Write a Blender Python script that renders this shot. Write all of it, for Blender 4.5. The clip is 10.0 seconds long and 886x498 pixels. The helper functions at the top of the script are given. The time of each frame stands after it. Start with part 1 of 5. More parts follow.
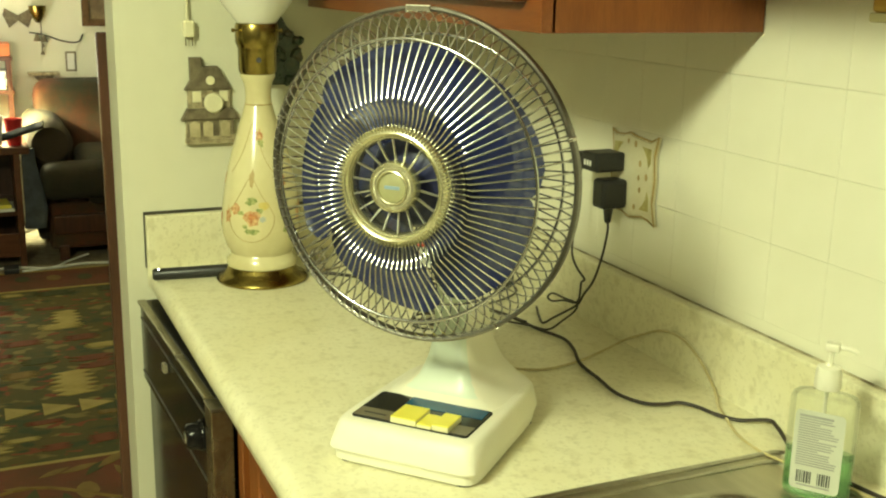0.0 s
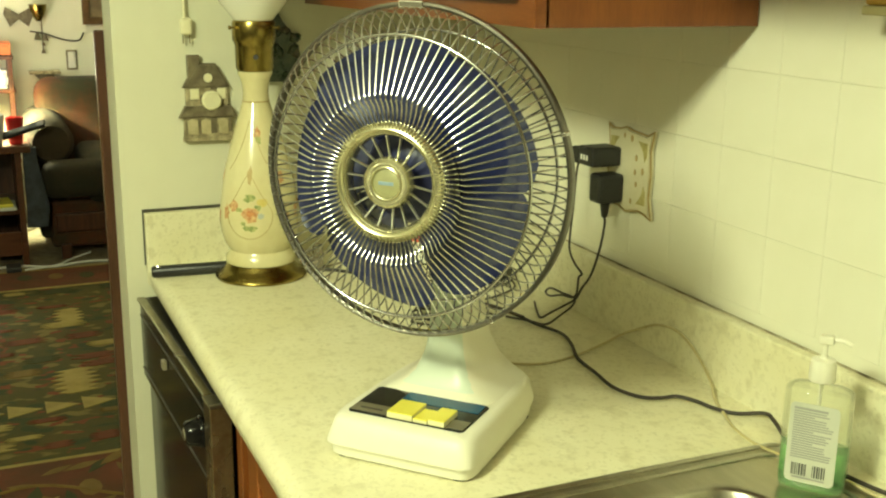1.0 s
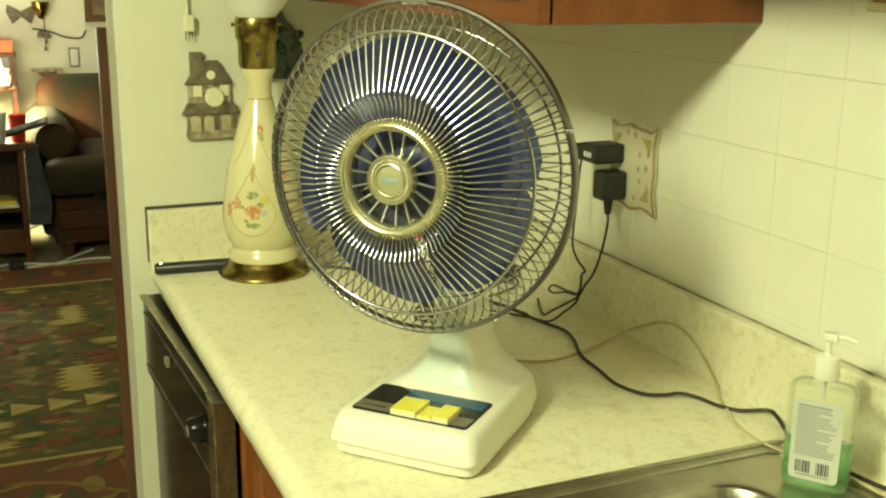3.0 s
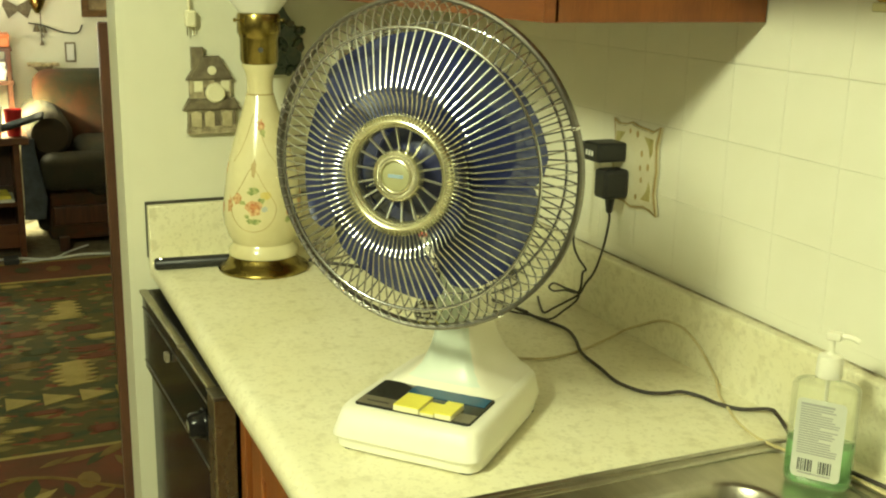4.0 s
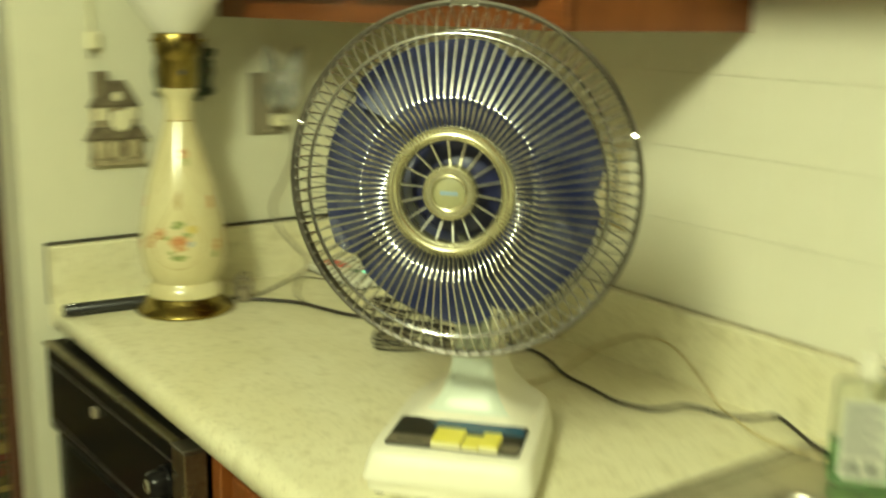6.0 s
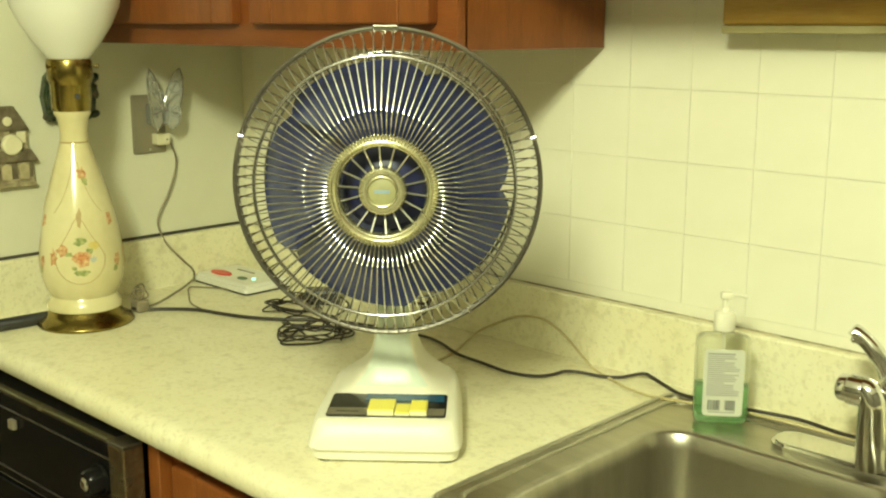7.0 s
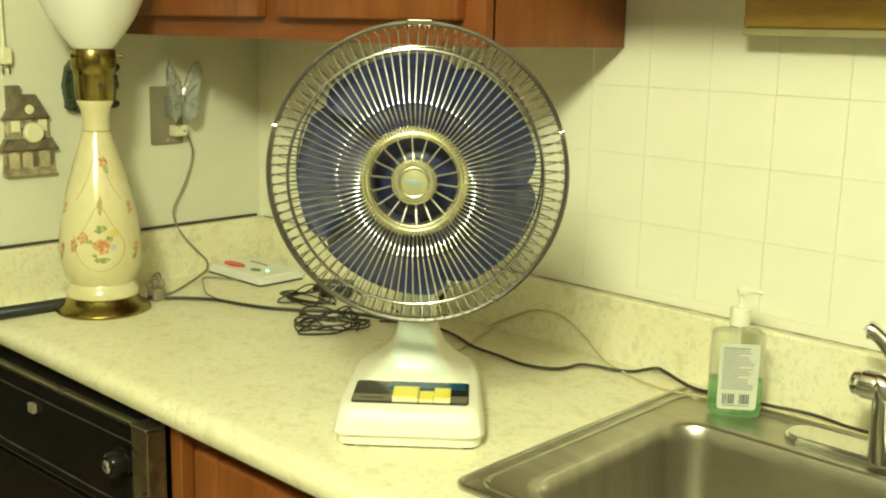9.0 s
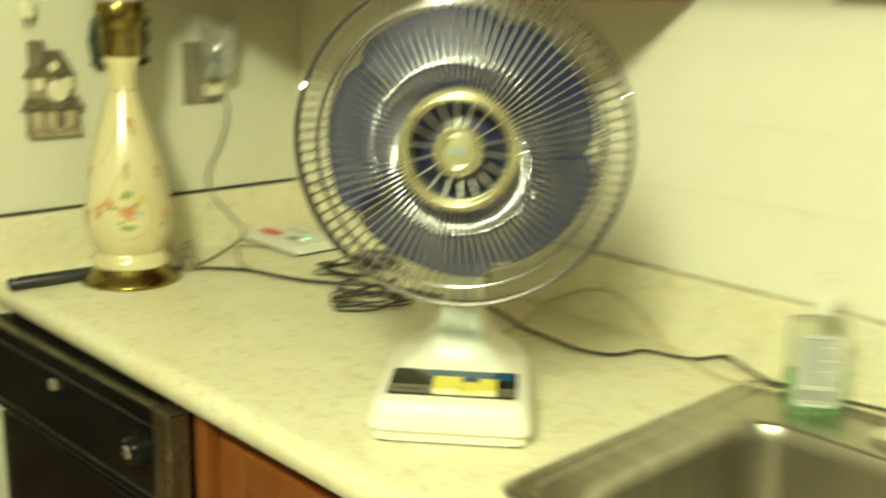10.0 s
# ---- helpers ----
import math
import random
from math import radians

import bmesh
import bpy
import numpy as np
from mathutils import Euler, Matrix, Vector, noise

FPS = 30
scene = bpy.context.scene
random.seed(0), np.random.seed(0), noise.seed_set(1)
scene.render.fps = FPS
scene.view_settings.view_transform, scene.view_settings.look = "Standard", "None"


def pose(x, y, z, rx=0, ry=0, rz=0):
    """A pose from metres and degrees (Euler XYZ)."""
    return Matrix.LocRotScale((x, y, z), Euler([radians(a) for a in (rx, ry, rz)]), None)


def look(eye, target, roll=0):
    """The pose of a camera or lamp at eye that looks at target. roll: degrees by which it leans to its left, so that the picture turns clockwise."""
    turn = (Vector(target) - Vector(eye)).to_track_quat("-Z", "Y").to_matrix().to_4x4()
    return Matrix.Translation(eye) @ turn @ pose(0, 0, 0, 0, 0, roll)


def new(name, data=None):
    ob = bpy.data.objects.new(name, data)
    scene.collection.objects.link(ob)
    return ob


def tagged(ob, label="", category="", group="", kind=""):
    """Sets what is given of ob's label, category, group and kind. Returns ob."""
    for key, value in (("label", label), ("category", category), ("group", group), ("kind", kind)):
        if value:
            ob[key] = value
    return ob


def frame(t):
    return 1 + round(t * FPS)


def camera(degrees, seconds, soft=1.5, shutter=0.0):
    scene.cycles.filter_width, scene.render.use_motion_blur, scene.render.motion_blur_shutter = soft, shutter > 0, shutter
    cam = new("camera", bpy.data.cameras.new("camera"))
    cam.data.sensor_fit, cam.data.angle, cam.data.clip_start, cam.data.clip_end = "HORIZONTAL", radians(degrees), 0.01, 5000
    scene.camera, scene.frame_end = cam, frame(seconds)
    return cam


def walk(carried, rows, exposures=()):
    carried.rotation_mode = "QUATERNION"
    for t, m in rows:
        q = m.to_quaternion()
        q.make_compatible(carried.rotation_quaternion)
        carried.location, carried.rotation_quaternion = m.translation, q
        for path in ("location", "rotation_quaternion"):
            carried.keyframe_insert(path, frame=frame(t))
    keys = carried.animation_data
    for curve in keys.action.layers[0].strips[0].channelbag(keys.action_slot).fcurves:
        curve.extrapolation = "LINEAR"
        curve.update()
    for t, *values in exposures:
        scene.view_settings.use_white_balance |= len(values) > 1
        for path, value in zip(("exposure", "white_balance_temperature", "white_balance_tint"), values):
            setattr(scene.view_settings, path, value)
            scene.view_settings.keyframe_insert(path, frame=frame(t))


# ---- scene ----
# Kitchen corner: wall A is y = 0, wall B is x = 0, the counter top is z = 0.91.
cam = camera(44.7, 10.0, soft=2.05, shutter=0.9)
PATH = [
    (0, (2.034, -0.925, 1.459), (0.262, -0.141, 0.966), 1.1),
    (0.5, (2.037, -0.917, 1.461), (0.26, -0.145, 0.963), 0.9),
    (1, (2.041, -0.918, 1.459), (0.268, -0.14, 0.959), 0.7),
    (1.5, (2.043, -0.917, 1.456), (0.269, -0.139, 0.962), 0.5),
    (2, (2.039, -0.916, 1.457), (0.268, -0.138, 0.949), 0.5),
    (2.5, (2.04, -0.916, 1.459), (0.265, -0.145, 0.954), 0.5),
    (4, (2.036, -0.931, 1.456), (0.268, -0.146, 0.949), 1.2),
    (4.5, (2.028, -0.933, 1.456), (0.259, -0.151, 0.946), 1.4),
    (5, (2.015, -0.923, 1.458), (0.25, -0.139, 0.938), 1.1),
    (5.2, (1.976, -0.906, 1.455), (0.21, -0.142, 0.91), -0.0),
    (5.3, (1.954, -0.895, 1.459), (0.18, -0.17, 0.889), -1.3),
    (5.4, (1.929, -0.878, 1.464), (0.125, -0.246, 0.876), -2.6),
    (5.5, (1.923, -0.902, 1.461), (0.116, -0.311, 0.839), -2.1),
    (5.6, (1.89, -0.916, 1.43), (0.089, -0.259, 0.859), -1.8),
    (5.7, (1.845, -0.928, 1.425), (0.064, -0.204, 0.871), -1.5),
    (5.8, (1.861, -0.996, 1.413), (0.112, -0.149, 0.942), 0.9),
    (5.9, (1.857, -1.052, 1.419), (0.178, -0.07, 0.953), 1.8),
    (6, (1.842, -1.131, 1.42), (0.256, 0.007, 0.982), 1.1),
    (6.1, (1.851, -1.198, 1.43), (0.336, 0.02, 0.962), 0.6),
    (6.2, (1.837, -1.225, 1.428), (0.387, 0.064, 0.944), 1.1),
    (7.3, (1.912, -1.369, 1.43), (0.551, 0.039, 1.024), 0.2),
    (7.5, (1.909, -1.38, 1.434), (0.547, 0.026, 1.026), 0.5),
    (8, (1.9, -1.382, 1.428), (0.532, 0.021, 1.027), 0.4),
    (8.5, (1.889, -1.39, 1.426), (0.536, 0.022, 1.005), 0.7),
    (9, (1.887, -1.395, 1.42), (0.535, 0.023, 1.018), 1.3),
    (9.5, (1.878, -1.383, 1.423), (0.528, 0.035, 1.013), 1.0),
    (9.8, (1.85, -1.375, 1.415), (0.52, 0.056, 0.985), 2.0),
    (9.9, (1.83, -1.355, 1.431), (0.482, 0.048, 0.966), 1.8),
    (10, (1.794, -1.291, 1.411), (0.388, 0.048, 0.933), 1.4),
]

walk(cam, [(t, look(eye, target, roll)) for t, eye, target, roll in PATH],
     [(0.0, 0.04, 6500, 11), (5.1, 0.04, 6500, 11), (5.5, -0.18, 6500, 10), (6.1, -0.16, 6500, 11), (6.6, -0.03, 6460, 13), (7.3, 0.16, 6420, 15), (10.0, 0.15, 6420, 15)])

CT = 0.91            # counter top
ZS = 1.012           # top of the splash

# ---- light ----
world = bpy.data.worlds.new("world")
world.use_nodes = True
scene.world = world
world.node_tree.nodes["Background"].inputs[0].default_value = (0.9, 0.85, 0.6, 1)
world.node_tree.nodes["Background"].inputs[1].default_value = 0.006


def lamp(name, place, watts, color, radius):
    data = bpy.data.lights.new(name, "POINT")
    data.energy, data.color, data.shadow_soft_size = watts, color, radius
    ob = new(name, data)
    ob.location = place
    return ob


lamp("kitchen_bulb", (1.92, -1.93, 2.30), 170, (0.855, 0.93, 0.56), 0.15)
lamp("living_room_bulb", (-3.98, -0.94, 1.04), 270, (0.92, 0.95, 0.60), 0.10)


# ---- materials ----
def mat(name, c1, c2=None, scale=8.0, rough=0.5, metal=0.0, bump=0.0, bscale=60.0, spec=0.5, coat=0.0, stretch=(1, 1, 1), fine=0.25, rvar=0.08):
    """Two-scale noise between c1 and c2, with fine bump and a varied gloss."""
    m = bpy.data.materials.new(name)
    m.use_nodes = True
    n, l = m.node_tree.nodes, m.node_tree.links
    b = n["Principled BSDF"]
    c2 = c2 or tuple(min(1, v * 0.86) for v in c1)
    tc, mp = n.new("ShaderNodeTexCoord"), n.new("ShaderNodeMapping")
    mp.inputs["Scale"].default_value = stretch
    l.new(tc.outputs["Object"], mp.inputs["Vector"])
    big, small = n.new("ShaderNodeTexNoise"), n.new("ShaderNodeTexNoise")
    big.inputs["Scale"].default_value, big.inputs["Detail"].default_value = scale, 4
    small.inputs["Scale"].default_value, small.inputs["Detail"].default_value = scale * 9, 3
    add = n.new("ShaderNodeMath")
    add.operation = "MULTIPLY_ADD"
    add.inputs[1].default_value = fine
    ramp = n.new("ShaderNodeValToRGB")
    ramp.color_ramp.elements[0].position, ramp.color_ramp.elements[1].position = 0.35 + fine / 2, 0.65 + fine / 2
    ramp.color_ramp.elements[0].color, ramp.color_ramp.elements[1].color = (*c1, 1), (*c2, 1)
    for t in (big, small):
        l.new(mp.outputs[0], t.inputs["Vector"])
    l.new(small.outputs[0], add.inputs[0])
    l.new(big.outputs[0], add.inputs[2])
    l.new(add.outputs[0], ramp.inputs[0])
    l.new(ramp.outputs[0], b.inputs["Base Color"])
    rr = n.new("ShaderNodeMapRange")
    rr.inputs["To Min"].default_value, rr.inputs["To Max"].default_value = max(0.02, rough - rvar), min(1, rough + rvar)
    l.new(big.outputs[0], rr.inputs["Value"])
    l.new(rr.outputs[0], b.inputs["Roughness"])
    b.inputs["Metallic"].default_value = metal
    b.inputs["Specular IOR Level"].default_value = spec
    b.inputs["Coat Weight"].default_value = coat
    b.inputs["Coat Roughness"].default_value = 0.12
    if bump:
        bn, bt = n.new("ShaderNodeBump"), n.new("ShaderNodeTexNoise")
        bt.inputs["Scale"].default_value, bt.inputs["Detail"].default_value = bscale, 3
        bn.inputs["Strength"].default_value, bn.inputs["Distance"].default_value = bump, 0.002
        l.new(mp.outputs[0], bt.inputs["Vector"])
        l.new(bt.outputs[0], bn.inputs["Height"])
        l.new(bn.outputs[0], b.inputs["Normal"])
    return m


def laminate():
    """Cream laminate with grey-tan flecks."""
    m = mat("speckled_laminate", (0.81, 0.775, 0.565), (0.76, 0.72, 0.50), 9, 0.38, bump=0.05, bscale=300)
    n, l = m.node_tree.nodes, m.node_tree.links
    b = n["Principled BSDF"]
    base = b.inputs["Base Color"].links[0].from_socket
    tc = n.new("ShaderNodeTexCoord")
    last = base
    for scale, lo, hi, col, amount in ((5, 0.48, 0.78, (0.70, 0.66, 0.40), 0.40), (130, 0.56, 0.66, (0.53, 0.48, 0.28), 0.32), (34, 0.56, 0.70, (0.57, 0.52, 0.31), 0.50), (75, 0.58, 0.68, (0.50, 0.46, 0.28), 0.28), (210, 0.64, 0.72, (0.36, 0.32, 0.18), 0.32)):
        t, r, mix = n.new("ShaderNodeTexNoise"), n.new("ShaderNodeMapRange"), n.new("ShaderNodeMix")
        t.inputs["Scale"].default_value, t.inputs["Detail"].default_value = scale, 2
        l.new(tc.outputs["Object"], t.inputs["Vector"])
        r.inputs["From Min"].default_value, r.inputs["From Max"].default_value, r.inputs["To Max"].default_value = lo, hi, amount
        l.new(t.outputs[0], r.inputs["Value"])
        mix.data_type = "RGBA"
        l.new(r.outputs[0], mix.inputs[0])
        l.new(last, mix.inputs[6])
        mix.inputs[7].default_value = (*col, 1)
        last = mix.outputs[2]
    l.new(last, b.inputs["Base Color"])
    return m


def glassy(name, color, rough=0.05, alpha=1.0, ior=1.45, transmission=1.0):
    m = bpy.data.materials.new(name)
    m.use_nodes = True
    b = m.node_tree.nodes["Principled BSDF"]
    b.inputs["Base Color"].default_value = (*color, 1)
    b.inputs["Roughness"].default_value, b.inputs["IOR"].default_value = rough, ior
    b.inputs["Transmission Weight"].default_value, b.inputs["Alpha"].default_value = transmission, alpha
    return m


def glow(name, color, strength):
    m = bpy.data.materials.new(name)
    m.use_nodes = True
    b = m.node_tree.nodes["Principled BSDF"]
    b.inputs["Base Color"].default_value = (*color, 1)
    b.inputs["Emission Color"].default_value, b.inputs["Emission Strength"].default_value = (*color, 1), strength
    return m


def wood(name, dark, light, axis="z", rough=0.36, coat=0.12):
    return mat(name, dark, light, 5, rough, bump=0.12, bscale=30, coat=coat, stretch={"x": (1.2, 9, 9), "y": (9, 1.2, 9), "z": (9, 9, 1.2)}[axis], fine=0.5)


M_WALL = mat("cream_wall_paint", (0.70, 0.69, 0.54), (0.65, 0.64, 0.49), 2.5, 0.55, bump=0.12, bscale=140)
# Colour for unseen walls, kept dark to cut bounce light and reflections.
M_DIM = mat("dark_brown_unseen_wall", (0.13, 0.115, 0.085), (0.10, 0.09, 0.065), 2.5, 0.6, bump=0.12, bscale=140)
M_TILE = mat("cream_glazed_tile", (0.82, 0.80, 0.655), (0.785, 0.765, 0.61), 3, 0.36, bump=0.06, bscale=40)
M_GROUT = mat("cream_grout", (0.80, 0.775, 0.62), (0.72, 0.685, 0.51), 5, 0.7)
M_CAULK = mat("dirty_caulk", (0.13, 0.10, 0.045), (0.55, 0.50, 0.33), 26, 0.7)
M_GAP = mat("dark_gap_line", (0.03, 0.027, 0.02), (0.07, 0.06, 0.04), 20, 0.8)
M_CEIL = mat("white_ceiling", (0.80, 0.79, 0.72), (0.76, 0.75, 0.68), 3, 0.8, bump=0.2)
M_LAM = laminate()
M_FLOOR = mat("pale_vinyl_floor", (0.52, 0.46, 0.33), (0.42, 0.37, 0.26), 5, 0.5)
M_BEIGE = mat("beige_carpet", (0.30, 0.25, 0.15), (0.20, 0.16, 0.095), 20, 0.95, bump=0.5, bscale=300)
M_WHITEWALL = mat("white_living_room_wall", (0.80, 0.80, 0.66), (0.76, 0.76, 0.61), 2, 0.7, bump=0.15)
M_CAB = wood("red_brown_cabinet_wood", (0.170, 0.044, 0.009), (0.215, 0.062, 0.013), "x")
M_CABV = wood("red_brown_cabinet_wood_upright", (0.175, 0.047, 0.009), (0.230, 0.070, 0.014), "z")
M_AMBER = wood("amber_wood", (0.40, 0.23, 0.035), (0.47, 0.29, 0.055), "x", 0.4)
M_DARKWOOD = wood("dark_brown_wood", (0.05, 0.017, 0.008), (0.085, 0.03, 0.014), "z")
M_TABLE = wood("reddish_table_wood", (0.085, 0.028, 0.010), (0.13, 0.045, 0.017), "y")
M_BLACK = mat("black_enamel", (0.006, 0.006, 0.006), (0.009, 0.008, 0.008), 10, 0.16, spec=0.14)
M_BLACKP = mat("black_plastic", (0.012, 0.012, 0.013), (0.022, 0.022, 0.022), 20, 0.42, bump=0.1)
M_CORD = mat("dark_cord_rubber", (0.020, 0.016, 0.014), (0.045, 0.034, 0.026), 30, 0.5)
M_GREYCORD = mat("grey_brown_cord", (0.20, 0.17, 0.11), (0.28, 0.24, 0.16), 30, 0.5)
M_TANCORD = mat("yellowed_clear_cord", (0.50, 0.42, 0.21), (0.60, 0.52, 0.29), 30, 0.4)
M_CHROME = mat("chrome", (0.78, 0.77, 0.74), (0.70, 0.69, 0.66), 12, 0.10, 1.0, rvar=0.04)
M_STEEL = mat("brushed_stainless", (0.50, 0.475, 0.395), (0.42, 0.395, 0.325), 6, 0.30, 1.0, bump=0.03, bscale=160, stretch=(1, 6, 1), rvar=0.05)
M_WIRE = mat("chromed_wire", (0.62, 0.62, 0.62), (0.50, 0.50, 0.50), 30, 0.14, 1.0, rvar=0.05)
M_RIM = mat("dull_grey_rim", (0.24, 0.225, 0.20), (0.17, 0.155, 0.135), 20, 0.40, 1.0)
M_GOLD = mat("pale_gold_plastic", (0.70, 0.67, 0.46), (0.56, 0.53, 0.36), 25, 0.26, 0.88)
M_FIN = mat("bright_silver_fin", (0.72, 0.71, 0.64), (0.62, 0.61, 0.54), 25, 0.30, 0.9)
M_GOLDC = mat("pale_gold_disc", (0.34, 0.33, 0.17), (0.28, 0.27, 0.14), 30, 0.5, 0.0)
M_BRASS = mat("aged_brass", (0.34, 0.26, 0.075), (0.20, 0.15, 0.04), 25, 0.25, 1.0, rvar=0.1)
M_CREAMP = mat("cream_plastic", (0.80, 0.78, 0.66), (0.78, 0.75, 0.61), 6, 0.42, bump=0.03, bscale=200)
M_NECK = mat("pale_blue_cream_plastic", (0.69, 0.76, 0.66), (0.66, 0.73, 0.62), 6, 0.32)
M_PANEL = mat("black_panel", (0.010, 0.012, 0.014), (0.02, 0.02, 0.02), 10, 0.12)
M_PANELB = mat("deep_blue_panel", (0.010, 0.095, 0.20), (0.008, 0.070, 0.15), 10, 0.14)
M_PANELG = mat("brown_grey_panel", (0.17, 0.15, 0.10), (0.13, 0.115, 0.08), 14, 0.3)
M_KEY = mat("yellow_key", (0.84, 0.76, 0.11), (0.80, 0.71, 0.09), 20, 0.38)
M_KEYSIDE = mat("cream_key_side", (0.78, 0.74, 0.45), (0.72, 0.68, 0.40), 20, 0.4)
M_BLADE = glassy("translucent_blue_blade", (0.028, 0.040, 0.155), 0.30, 0.86, 1.3, 0.0)
M_BLADEHUB = mat("dark_blue_hub", (0.015, 0.018, 0.07), (0.02, 0.024, 0.09), 10, 0.35)
M_MOTOR = mat("navy_motor_housing", (0.02, 0.024, 0.08), (0.028, 0.033, 0.10), 10, 0.4)
M_CERAMIC = mat("cream_ceramic", (0.72, 0.66, 0.40), (0.63, 0.56, 0.31), 7, 0.20, coat=0.35)
M_MILK = mat("milk_glass", (0.82, 0.82, 0.74), (0.80, 0.79, 0.70), 4, 0.16, coat=0.4)
M_ROSE = mat("rose_glaze", (0.44, 0.17, 0.07), (0.72, 0.50, 0.26), 160, 0.2, fine=0.6)
M_LEAF = mat("green_glaze", (0.20, 0.26, 0.09), (0.46, 0.46, 0.20), 160, 0.2, fine=0.6)
M_GOLDLINE = mat("brown_gold_line", (0.35, 0.24, 0.08), (0.45, 0.32, 0.12), 80, 0.3)
M_TAUPE = mat("taupe_roof_ceramic", (0.10, 0.078, 0.048), (0.20, 0.165, 0.10), 55, 0.5, bump=0.3)
M_STONE = mat("cream_grey_ceramic", (0.50, 0.43, 0.27), (0.20, 0.165, 0.095), 60, 0.5, bump=0.3)
M_WINDOW = mat("beige_ceramic", (0.54, 0.47, 0.29), (0.40, 0.34, 0.20), 50, 0.45)
M_IVORY = mat("ivory", (0.78, 0.74, 0.52), (0.72, 0.68, 0.46), 30, 0.4)
M_GREEN = mat("dark_green_glaze", (0.010, 0.028, 0.010), (0.050, 0.062, 0.028), 70, 0.3, bump=0.3)
M_TAUPEPL = mat("brown_grey_plate", (0.25, 0.215, 0.145), (0.22, 0.19, 0.125), 10, 0.35)
M_DEVICE = mat("white_device_plastic", (0.78, 0.78, 0.70), (0.75, 0.75, 0.67), 10, 0.35)
M_RED = mat("red_plastic", (0.65, 0.05, 0.03), (0.58, 0.04, 0.03), 10, 0.35)
M_DGREEN = mat("green_plastic", (0.05, 0.16, 0.07), (0.04, 0.13, 0.06), 10, 0.35)
M_LED = glow("green_led", (0.15, 1.0, 0.55), 4.0)
M_CRYSTAL = glassy("clear_acrylic", (0.70, 0.72, 0.68), 0.10, 0.70, 1.45, 0.6)
M_BOTTLE = glassy("clear_bottle_plastic", (0.86, 0.96, 0.88), 0.06, 0.40)
M_GEL = glassy("green_gel", (0.30, 0.80, 0.36), 0.08, 0.70, 1.36, 0.85)
M_BACKLABEL = mat("grey_white_label", (0.62, 0.63, 0.53), (0.56, 0.58, 0.48), 20, 0.45)
M_LABEL = mat("white_label", (0.80, 0.80, 0.74), (0.77, 0.77, 0.71), 10, 0.45)
M_INK = mat("grey_ink", (0.30, 0.30, 0.28), (0.36, 0.36, 0.33), 40, 0.6)
M_INKD = mat("black_ink", (0.03, 0.03, 0.03), (0.05, 0.05, 0.05), 40, 0.6)
M_BLUEINK = mat("blue_ink", (0.20, 0.30, 0.42), (0.25, 0.35, 0.45), 40, 0.5)
M_PUMP = mat("white_pump_plastic", (0.80, 0.78, 0.64), (0.78, 0.75, 0.60), 10, 0.35)
M_CHAIR = mat("rust_brown_upholstery", (0.100, 0.025, 0.007), (0.026, 0.026, 0.011), 3.0, 0.95, bump=0.5, bscale=250)
M_CHAIR2 = mat("grey_brown_upholstery", (0.042, 0.026, 0.011), (0.021, 0.019, 0.009), 4, 0.95, bump=0.5, bscale=250)
M_SHADE = glow("lit_lamp_shade", (1.0, 0.95, 0.68), 9.0)
M_REDCUP = mat("red_cup_plastic", (0.55, 0.02, 0.02), (0.48, 0.02, 0.02), 10, 0.35)
M_FRAME = wood("picture_frame_wood", (0.10, 0.05, 0.02), (0.16, 0.08, 0.03), "x")
M_PICT = mat("faded_picture", (0.16, 0.11, 0.06), (0.32, 0.24, 0.13), 14, 0.6)
M_ORANGE = mat("orange_box", (0.60, 0.16, 0.04), (0.52, 0.13, 0.04), 10, 0.5)
M_CLOTH = mat("grey_blue_cloth", (0.06, 0.07, 0.085), (0.04, 0.045, 0.055), 20, 0.9)


# ---- mesh helpers ----
def part(name, bm, material, parent=None, label="", smooth=False, angle=40):
    me = bpy.data.meshes.new(name)
    bmesh.ops.recalc_face_normals(bm, faces=bm.faces)
    bm.to_mesh(me)
    bm.free()
    for m in material if isinstance(material, (list, tuple)) else [material]:
        me.materials.append(m)
    if smooth:
        me.shade_smooth()
        me.set_sharp_from_angle(angle=radians(angle))
    ob = new(name, me)
    if parent:
        ob.parent = parent
    if label:
        ob["label"] = label
    return ob


def thing(name, m, label, category, group="", kind=""):
    ob = new(name)
    ob.empty_display_size = 0.05
    ob.matrix_world = m
    return tagged(ob, label, category, group, kind)


def joined(*bms):
    out = bmesh.new()
    for b in bms:
        me = bpy.data.meshes.new("tmp")
        b.to_mesh(me)
        b.free()
        out.from_mesh(me)
        bpy.data.meshes.remove(me)
    return out


def moved(bm, m):
    bm.transform(m)
    return bm


def box(x0, y0, z0, x1, y1, z1, bevel=0.0, seg=2):
    bm = bmesh.new()
    bmesh.ops.create_cube(bm, size=1, matrix=Matrix.Translation(((x0 + x1) / 2, (y0 + y1) / 2, (z0 + z1) / 2)) @ Matrix.Diagonal((x1 - x0, y1 - y0, z1 - z0, 1)))
    if bevel:
        bmesh.ops.bevel(bm, geom=bm.edges[:], offset=bevel, segments=seg, affect="EDGES", profile=0.5)
    return bm


